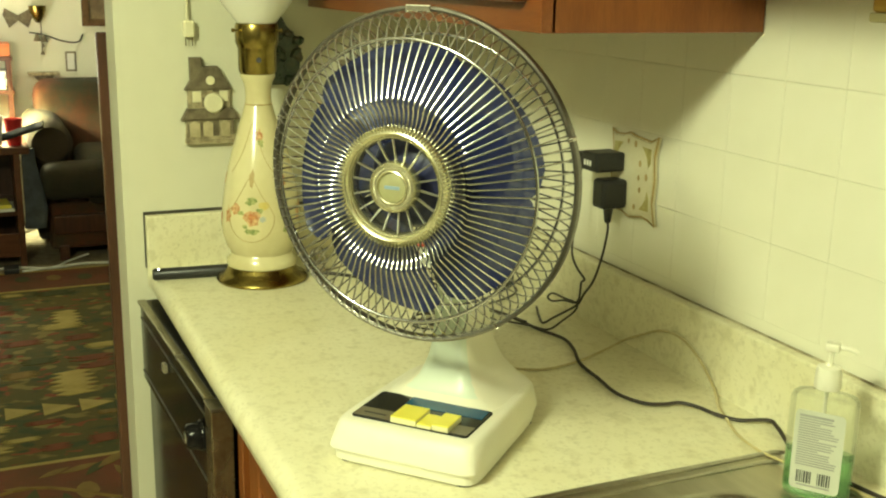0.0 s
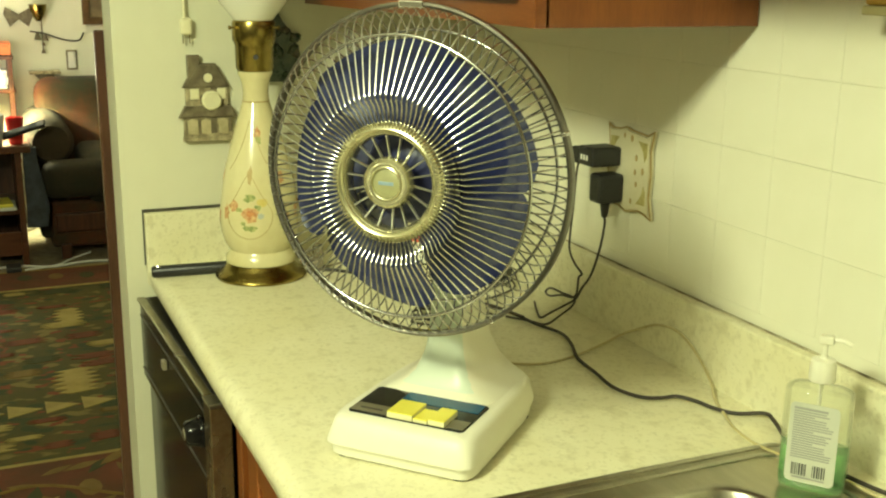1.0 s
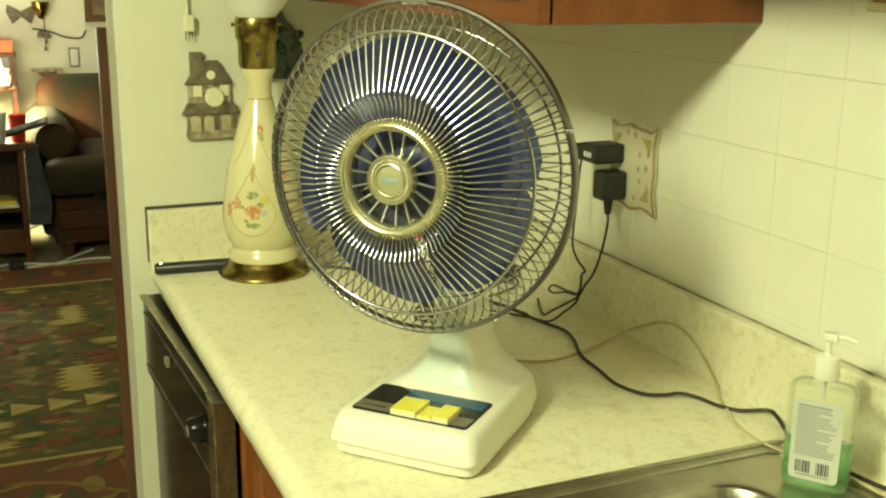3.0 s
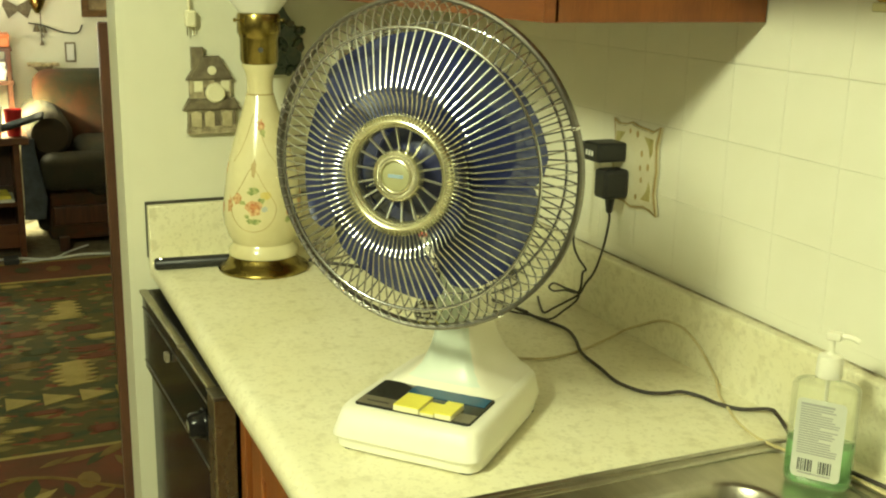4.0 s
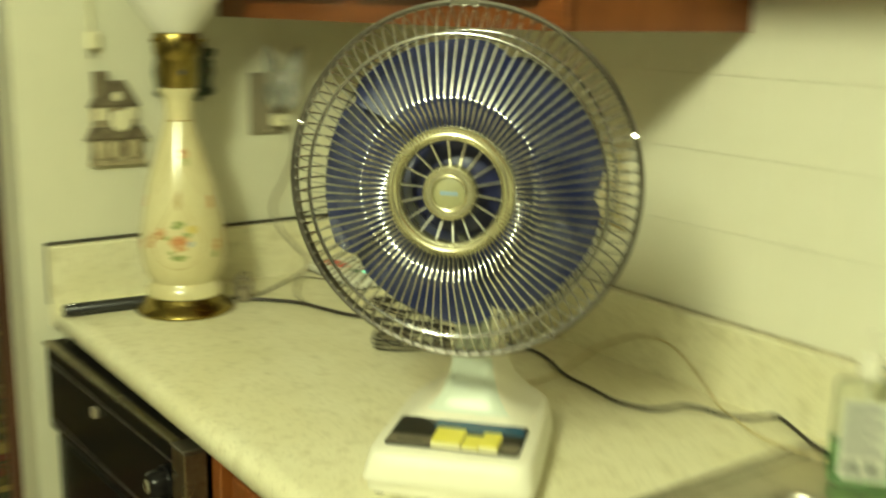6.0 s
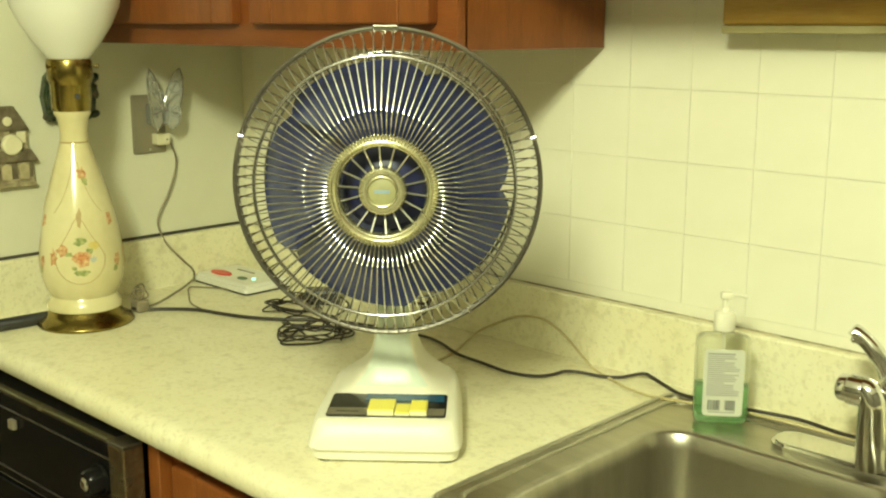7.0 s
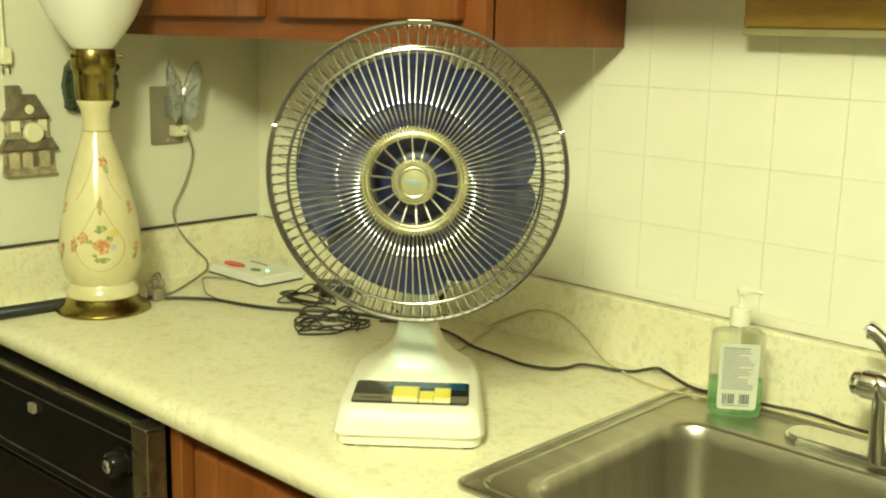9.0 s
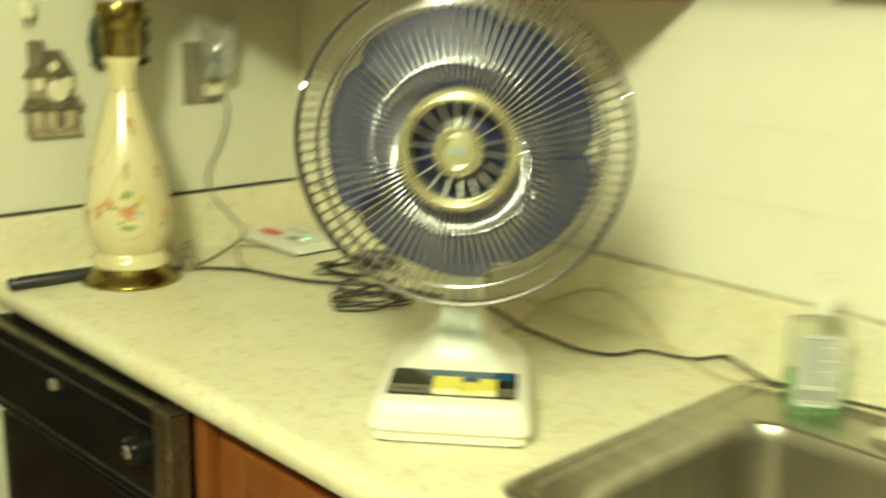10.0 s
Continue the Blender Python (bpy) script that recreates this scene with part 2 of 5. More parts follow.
def lathe(profile, seg=48, closed=False):
    """Turn (radius, height) pairs round z; a radius of 0 closes an end. closed: the profile is a ring's section."""
    bm = bmesh.new()
    rings = []
    for r, z in profile:
        if r < 1e-6:
            rings.append([bm.verts.new((0, 0, z))])
        else:
            rings.append([bm.verts.new((r * math.cos(2 * math.pi * k / seg), r * math.sin(2 * math.pi * k / seg), z)) for k in range(seg)])
    pairs = list(zip(rings, rings[1:])) + ([(rings[-1], rings[0])] if closed else [])
    for a, b in pairs:
        for k in range(seg):
            f = [a[k % len(a)], a[(k + 1) % len(a)], b[(k + 1) % len(b)], b[k % len(b)]]
            f = list(dict.fromkeys(f))
            if len(f) > 2:
                bm.faces.new(f)
    return bm


def catmull(points, steps=6):
    p = [Vector(q) for q in points]
    p = [p[0] * 2 - p[1]] + p + [p[-1] * 2 - p[-2]]
    out = []
    for a, b, c, d in zip(p, p[1:], p[2:], p[3:]):
        for k in range(steps):
            t = k / steps
            out.append(0.5 * (2 * b + (c - a) * t + (2 * a - 5 * b + 4 * c - d) * t * t + (3 * b - a - 3 * c + d) * t ** 3))
    return out + [p[-2]]


def tube(points, radius, seg=6, closed=False):
    """A round rod along points; radius may be a function of the way along, 0 to 1."""
    bm = bmesh.new()
    pts = [Vector(q) for q in points]
    n = len(pts)
    rings, side = [], None
    for k, q in enumerate(pts):
        a = pts[k - 1] if k or closed else pts[0]
        c = pts[(k + 1) % n] if k < n - 1 or closed else pts[-1]
        along = (c - a).normalized()
        if side is None:
            side = along.orthogonal().normalized()
        side = (side - along * side.dot(along)).normalized()
        other = along.cross(side)
        r = radius(k / max(1, n - 1)) if callable(radius) else radius
        rings.append([bm.verts.new(q + r * (math.cos(2 * math.pi * j / seg) * side + math.sin(2 * math.pi * j / seg) * other)) for j in range(seg)])
    for a, b in list(zip(rings, rings[1:])) + ([(rings[-1], rings[0])] if closed else []):
        for j in range(seg):
            bm.faces.new((a[j], a[(j + 1) % seg], b[(j + 1) % seg], b[j]))
    if not closed:
        bm.faces.new(rings[0][::-1])
        bm.faces.new(rings[-1])
    return bm


def ring(r, z, wire, seg=72, sides=6):
    return lathe([(r + wire * math.cos(2 * math.pi * k / sides), z + wire * math.sin(2 * math.pi * k / sides)) for k in range(sides)], seg, True)


def loft(sections, seg=48, power=4.0):
    """Superellipse sections (z, centre y, half width, half depth[, power]) closed at both ends."""
    bm = bmesh.new()
    rings = []
    for z, cy, hw, hd, *pw in sections:
        e = 2.0 / (pw[0] if pw else power)
        row = []
        for k in range(seg):
            c, s = math.cos(2 * math.pi * (k + 0.5) / seg), math.sin(2 * math.pi * (k + 0.5) / seg)
            row.append(bm.verts.new((hw * math.copysign(abs(c) ** e, c), cy + hd * math.copysign(abs(s) ** e, s), z)))
        rings.append(row)
    for a, b in zip(rings, rings[1:]):
        for k in range(seg):
            bm.faces.new((a[k], a[(k + 1) % seg], b[(k + 1) % seg], b[k]))
    bm.faces.new(rings[0][::-1])
    bm.faces.new(rings[-1])
    return bm


def slab(outline, z0, z1, bevel=0.0):
    """An outline of (x, y) pairs, raised from z0 to z1."""
    bm = bmesh.new()
    f = bm.faces.new([bm.verts.new((x, y, z0)) for x, y in outline])
    up = bmesh.ops.extrude_face_region(bm, geom=[f])
    bmesh.ops.translate(bm, verts=[v for v in up["geom"] if isinstance(v, bmesh.types.BMVert)], vec=(0, 0, z1 - z0))
    if bevel:
        top = [e for e in bm.edges if all(abs(v.co.z - z1) < 1e-6 for v in e.verts)]
        bmesh.ops.bevel(bm, geom=top, offset=bevel, segments=2, affect="EDGES")
    return bm


def rounded(hx, hy, r, n=5, cx=0.0, cy=0.0):
    out = []
    for sx, sy, a0 in ((1, 1, 0), (-1, 1, 90), (-1, -1, 180), (1, -1, 270)):
        for k in range(n + 1):
            a = radians(a0 + 90 * k / n)
            out.append((cx + sx * (hx - r) + r * math.cos(a), cy + sy * (hy - r) + r * math.sin(a)))
    return out


def ellipse(rx, ry, n=20, cx=0.0, cy=0.0):
    return [(cx + rx * math.cos(2 * math.pi * k / n), cy + ry * math.sin(2 * math.pi * k / n)) for k in range(n)]


UPRIGHT_B = Matrix(((0, 0, 1, 0), (1, 0, 0, 0), (0, 1, 0, 0), (0, 0, 0, 1)))      # (u, v, out) on wall B: u along +y, v up, out to +x
UPRIGHT_A = Matrix(((1, 0, 0, 0), (0, 0, -1, 0), (0, 1, 0, 0), (0, 0, 0, 1)))     # on wall A: u along +x, v up, out to -y

# ---- structure ----
KX, KY, CEIL = 3.6, -3.0, 2.44
LX = -4.6


def shell(name, bm, material, label, category):
    return tagged(part(name, bm, material), label, category, kind="structure")


shell("floor", box(-0.12, KY - 0.1, -0.1, KX + 0.1, 0.1, 0.0), M_FLOOR, "pale worn vinyl kitchen floor", "floor")
shell("floor_living_room", box(LX - 0.1, -4.2, -0.1, -0.12, 2.2, 0.0), M_BEIGE, "beige carpet floor of the living room", "floor")
shell("ceiling", box(LX - 0.1, -4.2, CEIL, KX + 0.1, 2.2, CEIL + 0.1), M_CEIL, "plain white ceiling over both rooms", "ceiling")
wall_a = shell("wall_north", box(-0.12, 0.0042, 0.0, KX + 0.1, 0.12, CEIL), M_GROUT, "cream tiled kitchen wall behind the counter", "wall")
shell("wall_west", box(-0.12, -0.677, 0.0, 0.0, 0.0042, CEIL), M_WALL, "cream painted end wall beside the counter", "wall")
shell("wall_lintel", box(-0.12, KY, 2.08, 0.0, -0.677, CEIL), M_WALL, "cream painted wall over the open doorway", "wall")
shell("wall_west_far", box(-0.12, KY, 0.0, 0.0, -1.75, 2.08), M_WALL, "cream painted wall beyond the doorway", "wall")
# South and east walls stay out of view; their brown dims bounce light.
shell("wall_south", box(-0.12, KY - 0.1, 0.0, KX + 0.1, KY, CEIL), M_DIM, "unseen plain kitchen wall, dark brown to cut bounce light", "wall")
shell("wall_east", box(KX, KY, 0.0, KX + 0.1, 0.0042, CEIL), M_DIM, "unseen plain kitchen wall, dark brown to cut bounce light", "wall")
shell("wall_living_room_west", box(LX - 0.1, -4.2, 0.0, LX, 2.2, CEIL), M_WHITEWALL, "bright white living room wall", "wall")
shell("wall_living_room_north", box(LX, 2.1, 0.0, -0.12, 2.2, CEIL), M_WHITEWALL, "plain white living room wall", "wall")
shell("wall_living_room_south", box(LX, -4.2, 0.0, -0.12, -4.1, CEIL), M_WHITEWALL, "plain white living room wall", "wall")
shell("wall_living_room_east", box(-0.12, 0.12, 0.0, -0.02, 2.1, CEIL), M_WHITEWALL, "plain white living room wall", "wall")
shell("wall_living_room_east_far", box(-0.12, -4.1, 0.0, -0.02, KY - 0.1, CEIL), M_WHITEWALL, "plain white living room wall", "wall")


# ---- counter ----
def counter_section(x0, x1, front=-0.640, back=-0.02):
    """A run of worktop with a rolled front edge."""
    prof = [(back, CT), (front + 0.022, CT), (front + 0.010, CT - 0.003), (front + 0.003, CT - 0.010), (front, CT - 0.019), (front + 0.002, CT - 0.034), (front + 0.008, CT - 0.038), (back, CT - 0.038)]
    bm = bmesh.new()
    a = [bm.verts.new((x0, y, z)) for y, z in prof]
    b = [bm.verts.new((x1, y, z)) for y, z in prof]
    for k in range(len(prof)):
        j = (k + 1) % len(prof)
        bm.faces.new((a[k], a[j], b[j], b[k]))
    bm.faces.new(a[::-1])
    bm.faces.new(b)
    return bm


SX0, SX1, SY0, SY1 = 1.106, 1.946, -0.556, -0.062     # sink rim
counter = thing("countertop", pose(0, 0, 0), "cream speckled laminate countertop with a rolled front edge", "countertop")
part("worktop", joined(counter_section(0.021, SX0 + 0.012), counter_section(SX1 - 0.012, KX - 0.004),
                       counter_section(SX0 + 0.012, SX1 - 0.012, back=SY0 + 0.012), box(SX0 + 0.012, SY1 - 0.012, CT - 0.038, SX1 - 0.012, -0.02, CT)), M_LAM, counter, smooth=True, angle=50)
part("backsplash", box(0.0215, -0.020, CT - 0.038, KX - 0.004, 0.0, ZS, 0.003), M_LAM, counter, "speckled laminate splash along the tiled wall")
part("end_splash", box(0.0, -0.640, CT - 0.038, 0.021, -0.0005, ZS, 0.003), M_LAM, counter, "speckled laminate splash along the end wall")
part("caulk_line", box(0.022, -0.004, ZS + 0.0002, KX - 0.01, 0.0, ZS + 0.0020, 0.0008), M_CAULK, counter, "dirty brown caulk line")
part("gap_line", joined(box(0.0, -0.640, ZS + 0.0002, 0.006, -0.008, ZS + 0.005), box(0.0, -0.6425, CT, 0.004, -0.6405, ZS + 0.005)), M_GAP, counter, "dark open joint over the end splash")

# ---- cabinets ----


def door(parent, x0, x1, z0, z1, y, material):
    """A frame-and-panel door whose front is at y."""
    d = part("door", joined(box(x0, y, z0, x0 + 0.055, y + 0.019, z1, 0.003), box(x1 - 0.055, y, z0, x1, y + 0.019, z1, 0.003),
                            box(x0 + 0.055, y, z0, x1 - 0.055, y + 0.019, z0 + 0.055, 0.003), box(x0 + 0.055, y, z1 - 0.055, x1 - 0.055, y + 0.019, z1, 0.003)), material, parent)
    part("panel", box(x0 + 0.053, y + 0.006, z0 + 0.053, x1 - 0.053, y + 0.017, z1 - 0.053, 0.004), material, d)
    return d


CBZ = 1.398
upper = thing("wall_cabinet", pose(0.008, 0, 0), "red-brown wooden wall cabinet hanging over the counter", "cabinet", "wall cabinets")
part("carcass", box(0.0, -0.300, CBZ, 0.915, 0.0, 2.13, 0.002), M_CABV, upper)
part("side_panel", box(0.9155, -0.305, CBZ - 0.002, 0.921, -0.0005, 2.13, 0.001), M_CABV, upper, "plain red-brown side panel")
part("face_frame", joined(box(0.0, -0.319, CBZ - 0.002, 0.921, -0.3005, CBZ + 0.045), box(0.0, -0.319, 2.09, 0.921, -0.3005, 2.13),
                          box(0.0, -0.319, CBZ + 0.045, 0.05, -0.3005, 2.09), box(0.44, -0.319, CBZ + 0.045, 0.51, -0.3005, 2.09), box(0.871, -0.319, CBZ + 0.045, 0.921, -0.3005, 2.09)), M_CAB, upper)
door(upper, 0.035, 0.452, CBZ + 0.032, 2.10, -0.3385, M_CABV)
door(upper, 0.498, 0.886, CBZ + 0.032, 2.10, -0.3385, M_CABV)

# Unseen and added: its underside height sets the shade edge on the tiles.
shading_upper = thing("wall_cabinet", pose(0.008, 0, 0), "unseen short red-brown wooden wall cabinet, added over the sink to shade the tiles", "cabinet", "wall cabinets")
part("carcass", box(0.926, -0.300, 1.552, 1.90, 0.0, 2.13, 0.002), M_CABV, shading_upper)
door(shading_upper, 0.94, 1.40, 1.552, 2.10, -0.320, M_CABV)
door(shading_upper, 1.41, 1.88, 1.552, 2.10, -0.320, M_CABV)

board = thing("wooden_board", pose(1.149, 0, 1.423), "amber stained wooden board mounted on the tiled wall", "board")
part("board", box(0, -0.045, 0.006, 0.62, 0.0, 0.14, 0.004), M_AMBER, board)
part("edge_strip", box(0.002, -0.050, -0.004, 0.62, -0.002, 0.006, 0.002), mat("olive_edge_paint", (0.42, 0.37, 0.19), (0.36, 0.31, 0.15), 12, 0.5), board, "pale yellow lower edge strip")

base_cab = thing("base_cabinet", pose(0, 0, 0), "red-brown wooden base cabinet under the counter", "cabinet")
part("carcass", joined(box(0.640, -0.570, 0.10, 1.06, -0.03, CT - 0.039), box(0.640, -0.53, 0.0, KX - 0.01, -0.05, 0.10), box(1.06, -0.570, 0.10, KX - 0.01, -0.05, 0.72)), M_CABV, base_cab)
part("face_frame", box(0.618, -0.590, 0.10, KX - 0.01, -0.5705, CT - 0.0395, 0.002), M_CAB, base_cab)
part("end_stile", box(0.6125, -0.612, 0.10, 0.640, -0.5905, CT - 0.0395, 0.002), M_CABV, base_cab, "dark red-brown end stile")
for k in range(4):
    door(base_cab, 0.668 + 0.46 * k, 1.100 + 0.46 * k, 0.14, CT - 0.072, -0.6095, M_CABV)

# ---- dishwasher ----
dw = thing("dishwasher", pose(0.603, -0.643, 0.0, 0, 0, 1.95), "black built-in dishwasher with metal trim and a round dial", "dishwasher")
W = -0.560
part("body", box(W + 0.002, 0.064, 0.09, -0.012, 0.58, 0.852), M_BLACK, dw)
part("door_panel", box(W, 0.010, 0.12, -0.035, 0.0635, 0.690, 0.004), M_BLACK, dw)
part("control_panel", box(W, 0.0, 0.705, -0.0345, 0.063, 0.853, 0.003), M_BLACK, dw)
part("top_trim", box(W, -0.005, 0.8535, -0.0345, 0.010, 0.860, 0.002), mat("dull_bronze_trim", (0.30, 0.27, 0.19), (0.20, 0.18, 0.12), 20, 0.25, 0.9), dw, "dull metal top trim")
part("top_cover", box(W, 0.0105, 0.8535, -0.0345, 0.0630, 0.8580, 0.001), M_BLACK, dw)
part("side_trim", box(-0.034, -0.005, 0.18, 0.006, 0.027, 0.853, 0.002), mat("brown_grey_metal", (0.24, 0.19, 0.11), (0.13, 0.09, 0.05), 16, 0.28, 0.8), dw, "dull metal side trim")
part("corner_cap", box(-0.0342, -0.0055, 0.8532, 0.0062, 0.026, 0.8590, 0.001, 1), M_RIM, dw, "dull metal corner cap")
part("corner_edge", box(-0.033, -0.0068, 0.8570, 0.005, -0.0056, 0.8586, 0.0004, 1), M_CHROME, dw, "thin bright chrome corner edge")
for z in (0.826, 0.722):
    part("trim_line", box(W + 0.004, -0.002, z, -0.032, 0.0005, z + 0.002, 0.0005, 1), M_RIM, dw, "thin grey trim line")
DIAL = pose(-0.062, -0.003, 0.792, 90, 0, 0)
dial = part("dial", moved(lathe([(0, 0.026), (0.015, 0.026), (0.019, 0.022), (0.021, 0.006), (0.021, 0.0), (0, 0.0)], 32), DIAL), M_BLACK, dw, "black dial", True)
part("dial_ring", moved(lathe([(0.0215, 0.0), (0.0215, 0.004), (0.0230, 0.005), (0.0245, 0.002), (0.0245, 0.0)], 36, True), DIAL), M_BLACK, dial, "black dial ring", True)
part("dial_cap", moved(lathe([(0, 0.0285), (0.007, 0.028), (0.010, 0.0262), (0, 0.0262)], 20), DIAL), M_CHROME, dial, "small chrome dial cap", True)
part("button", box(-0.330, -0.009, 0.800, -0.312, -0.001, 0.816, 0.002), M_TAUPEPL, dw, "small grey push button")
shell("trim_filler", box(0.006, -0.625, 0.0, 0.052, -0.03, CT - 0.042, 0.002), M_WALL, "cream filler strip beside the dishwasher", "trim")

# ---- sink ----
sink = thing("sink", pose(0, 0, CT), "brushed stainless steel drop-in kitchen sink with dull worn bowl", "sink")


def basin(x0, x1, y0, y1, r, depth):
    """A bowl with rounded corners, open at the top."""
    bm = bmesh.new()
    cx, cy, hx, hy = (x0 + x1) / 2, (y0 + y1) / 2, (x1 - x0) / 2, (y1 - y0) / 2
    rows = []
    for inset, z in ((-0.012, 0.004), (-0.003, 0.0035), (0.0, 0.0), (0.004, -0.02), (0.012, -depth + 0.03), (0.022, -depth + 0.010), (0.045, -depth)):
        rr = max(0.01, r - inset * 0.5)
        rows.append([bm.verts.new((x, y, z)) for x, y in rounded(hx - inset, hy - inset, rr, 8, cx, cy)])
    n = len(rows[0])
    for a, b in zip(rows, rows[1:]):
        for k in range(n):
            bm.faces.new((a[k], a[(k + 1) % n], b[(k + 1) % n], b[k]))
    bm.faces.new(rows[-1])
    return bm


def deck():
    """The flat rim with two rounded holes for the bowls."""
    bm = bmesh.new()
    loops = [rounded((SX1 - SX0) / 2, (SY1 - SY0) / 2, 0.020, 6, (SX0 + SX1) / 2, (SY0 + SY1) / 2)]
    for x0, x1 in ((1.161, 1.511), (1.541, 1.891)):
        loops.append(rounded((x1 - x0) / 2, (-0.165 - SY0 - 0.034) / 2, 0.056, 8, (x0 + x1) / 2, (-0.165 + SY0 + 0.034) / 2))
    for pts in loops:
        v = [bm.verts.new((x, y, 0.004)) for x, y in pts]
        for k in range(len(v)):
            bm.edges.new((v[k], v[(k + 1) % len(v)]))
    bmesh.ops.triangle_fill(bm, use_beauty=True, use_dissolve=False, edges=bm.edges[:])
    return bm


part("rim", deck(), M_STEEL, sink)
part("rim_bead", joined(*[tube([(x, y, 0.0034) for x, y in rounded((SX1 - SX0) / 2 - inset, (SY1 - SY0) / 2 - inset, r, 6, (SX0 + SX1) / 2, (SY0 + SY1) / 2)], 0.0040, 8, True)
                          for inset, r in ((0.003, 0.019), (0.021, 0.030))]), M_STEEL, sink, "raised bead along the rim", True)
for x0, x1 in ((1.161, 1.511), (1.541, 1.891)):
    bowl = part("bowl", basin(x0 + 0.012, x1 - 0.012, SY0 + 0.046, -0.177, 0.05, 0.17), M_STEEL, sink, smooth=True, angle=60)
    part("drain", moved(lathe([(0, -0.006), (0.025, -0.006), (0.034, 0.0), (0.042, 0.002), (0.044, 0.0)], 32), pose((x0 + x1) / 2, -0.35, -0.1695)), M_CHROME, bowl, "chrome drain basket", True)

# ---- faucet ----
faucet = thing("faucet", pose(1.417, -0.122, CT + 0.0042), "chrome single-lever kitchen faucet with its spout turned aside", "faucet")
part("base_plate", slab(rounded(0.117, 0.029, 0.027, 8), 0.0, 0.009, 0.004), M_CHROME, faucet, smooth=True)
part("column", moved(lathe([(0, 0.008), (0.026, 0.008), (0.026, 0.014), (0.021, 0.020), (0.018, 0.050), (0.019, 0.085), (0.021, 0.098), (0.020, 0.112), (0.014, 0.120), (0, 0.122)], 32), pose(0.030, 0, 0)), M_CHROME, faucet, smooth=True)
spout = part("spout", tube(catmull([(0.016, -0.024, 0.010), (0.015, -0.026, 0.040), (0.014, -0.027, 0.068), (0.013, -0.028, 0.090), (0.007, -0.028, 0.102), (-0.002, -0.028, 0.104)], 6), lambda t: 0.0185 - 0.004 * t, 20), M_CHROME, faucet, smooth=True)
part("aerator", moved(lathe([(0, 0.0), (0.013, 0.0), (0.0175, 0.002), (0.0185, 0.006), (0.0185, 0.020), (0.0165, 0.022), (0.0165, 0.030), (0.014, 0.033), (0, 0.033)], 28), pose(0.006, -0.028, 0.100, 0, -90, 0)), M_CHROME, spout, "ribbed chrome aerator", True)
part("lever", tube(catmull([(0.020, 0.004, 0.112), (0.012, 0.003, 0.126), (0.000, 0.0, 0.142), (-0.010, -0.001, 0.152), (-0.019, -0.002, 0.158), (-0.023, -0.002, 0.159), (-0.0235, -0.002, 0.159)], 5), lambda t: (0.014 - 0.004 * math.sin(3.1 * t)) * (1.0 if t < 0.85 else max(0.05, 1 - ((t - 0.85) / 0.15) ** 2)), 16), M_CHROME, faucet, smooth=True)

# ---- the fan ----
# Local frame: x to its right, y to its back, origin under the middle of the front edge.
fan = thing("table_fan", pose(0.9905, -0.5095, CT, 0, 0, 41.8), "cream oscillating table fan with a chrome wire cage and blue blades", "fan")
base = loft([(0.0035, 0.114, 0.0882, 0.1198, 12), (0.0164, 0.1135, 0.0888, 0.1205, 13), (0.0168, 0.113, 0.0906, 0.1230, 13), (0.0174, 0.113, 0.0918, 0.1246, 13), (0.0200, 0.113, 0.0922, 0.1250, 13),
             (0.034, 0.1140, 0.0892, 0.1215, 12), (0.0445, 0.1150, 0.0868, 0.1185, 11), (0.0484, 0.1160, 0.0846, 0.1158, 11), (0.0506, 0.1172, 0.0815, 0.1120, 10), (0.0515, 0.119, 0.0770, 0.1065, 10)], 160)
for v in base.verts:
    v.co.x *= 1.03 - 0.35 * max(0.0, v.co.y) ** 1.2 - 0.10 * (max(0.0, v.co.y - 0.14) / 0.1) ** 2
    v.co.z -= 0.003 * (max(0.0, v.co.y - 0.17) / 0.07) ** 2 * (v.co.z > 0.03)
part("base", base, M_CREAMP, fan, "cream plastic base with a moulded lip", True, 32)
for x in (-0.073, 0.073):
    for y in (0.009, 0.20):
        part("foot", moved(lathe([(0, 0.0), (0.010, 0.0), (0.010, 0.0045), (0, 0.0045)], 16), pose(x, y, 0.0)), M_BLACKP, fan, "black rubber foot")
neck = loft([(0.0430, 0.160, 0.0800, 0.075, 6), (0.0505, 0.162, 0.0740, 0.0725, 5.5), (0.0550, 0.164, 0.0660, 0.0705, 5), (0.0605, 0.166, 0.0565, 0.066, 5.5), (0.0670, 0.1675, 0.0485, 0.063, 5), (0.0760, 0.168, 0.0395, 0.0590, 5),
             (0.0870, 0.168, 0.0342, 0.0550, 5), (0.1000, 0.167, 0.0292, 0.0505, 5), (0.1180, 0.166, 0.0256, 0.0460, 5), (0.1450, 0.164, 0.0236, 0.0415, 5), (0.2000, 0.163, 0.0228, 0.038, 5), (0.2900, 0.163, 0.0228, 0.036, 5)], 96)
for f in neck.faces:
    f.normal_update()
    f.material_index = 0 if f.normal.y < -0.45 and f.calc_center_median().z > 0.058 else 1
part("neck", neck, [M_NECK, M_CREAMP], fan, "cream flared neck with a pale blue front", True, 60)
PZ = 0.0520
control = part("control_panel", slab(rounded(0.0735, 0.041, 0.006, 4, 0, 0.054), PZ - 0.003, PZ + 0.0012, 0.0008), M_PANEL, fan, "black control panel with a blue band")
part("front_strip", slab([(-0.0715, 0.0165), (0.0715, 0.0165), (0.0722, 0.040), (-0.0722, 0.040)], PZ + 0.0012, PZ + 0.0018), M_PANELG, control, "brown-grey strip")
part("blue_band", slab([(-0.030, 0.066), (0.0700, 0.066), (0.0690, 0.092), (-0.030, 0.092)], PZ + 0.0012, PZ + 0.0018), M_PANELB, control, "deep blue band")
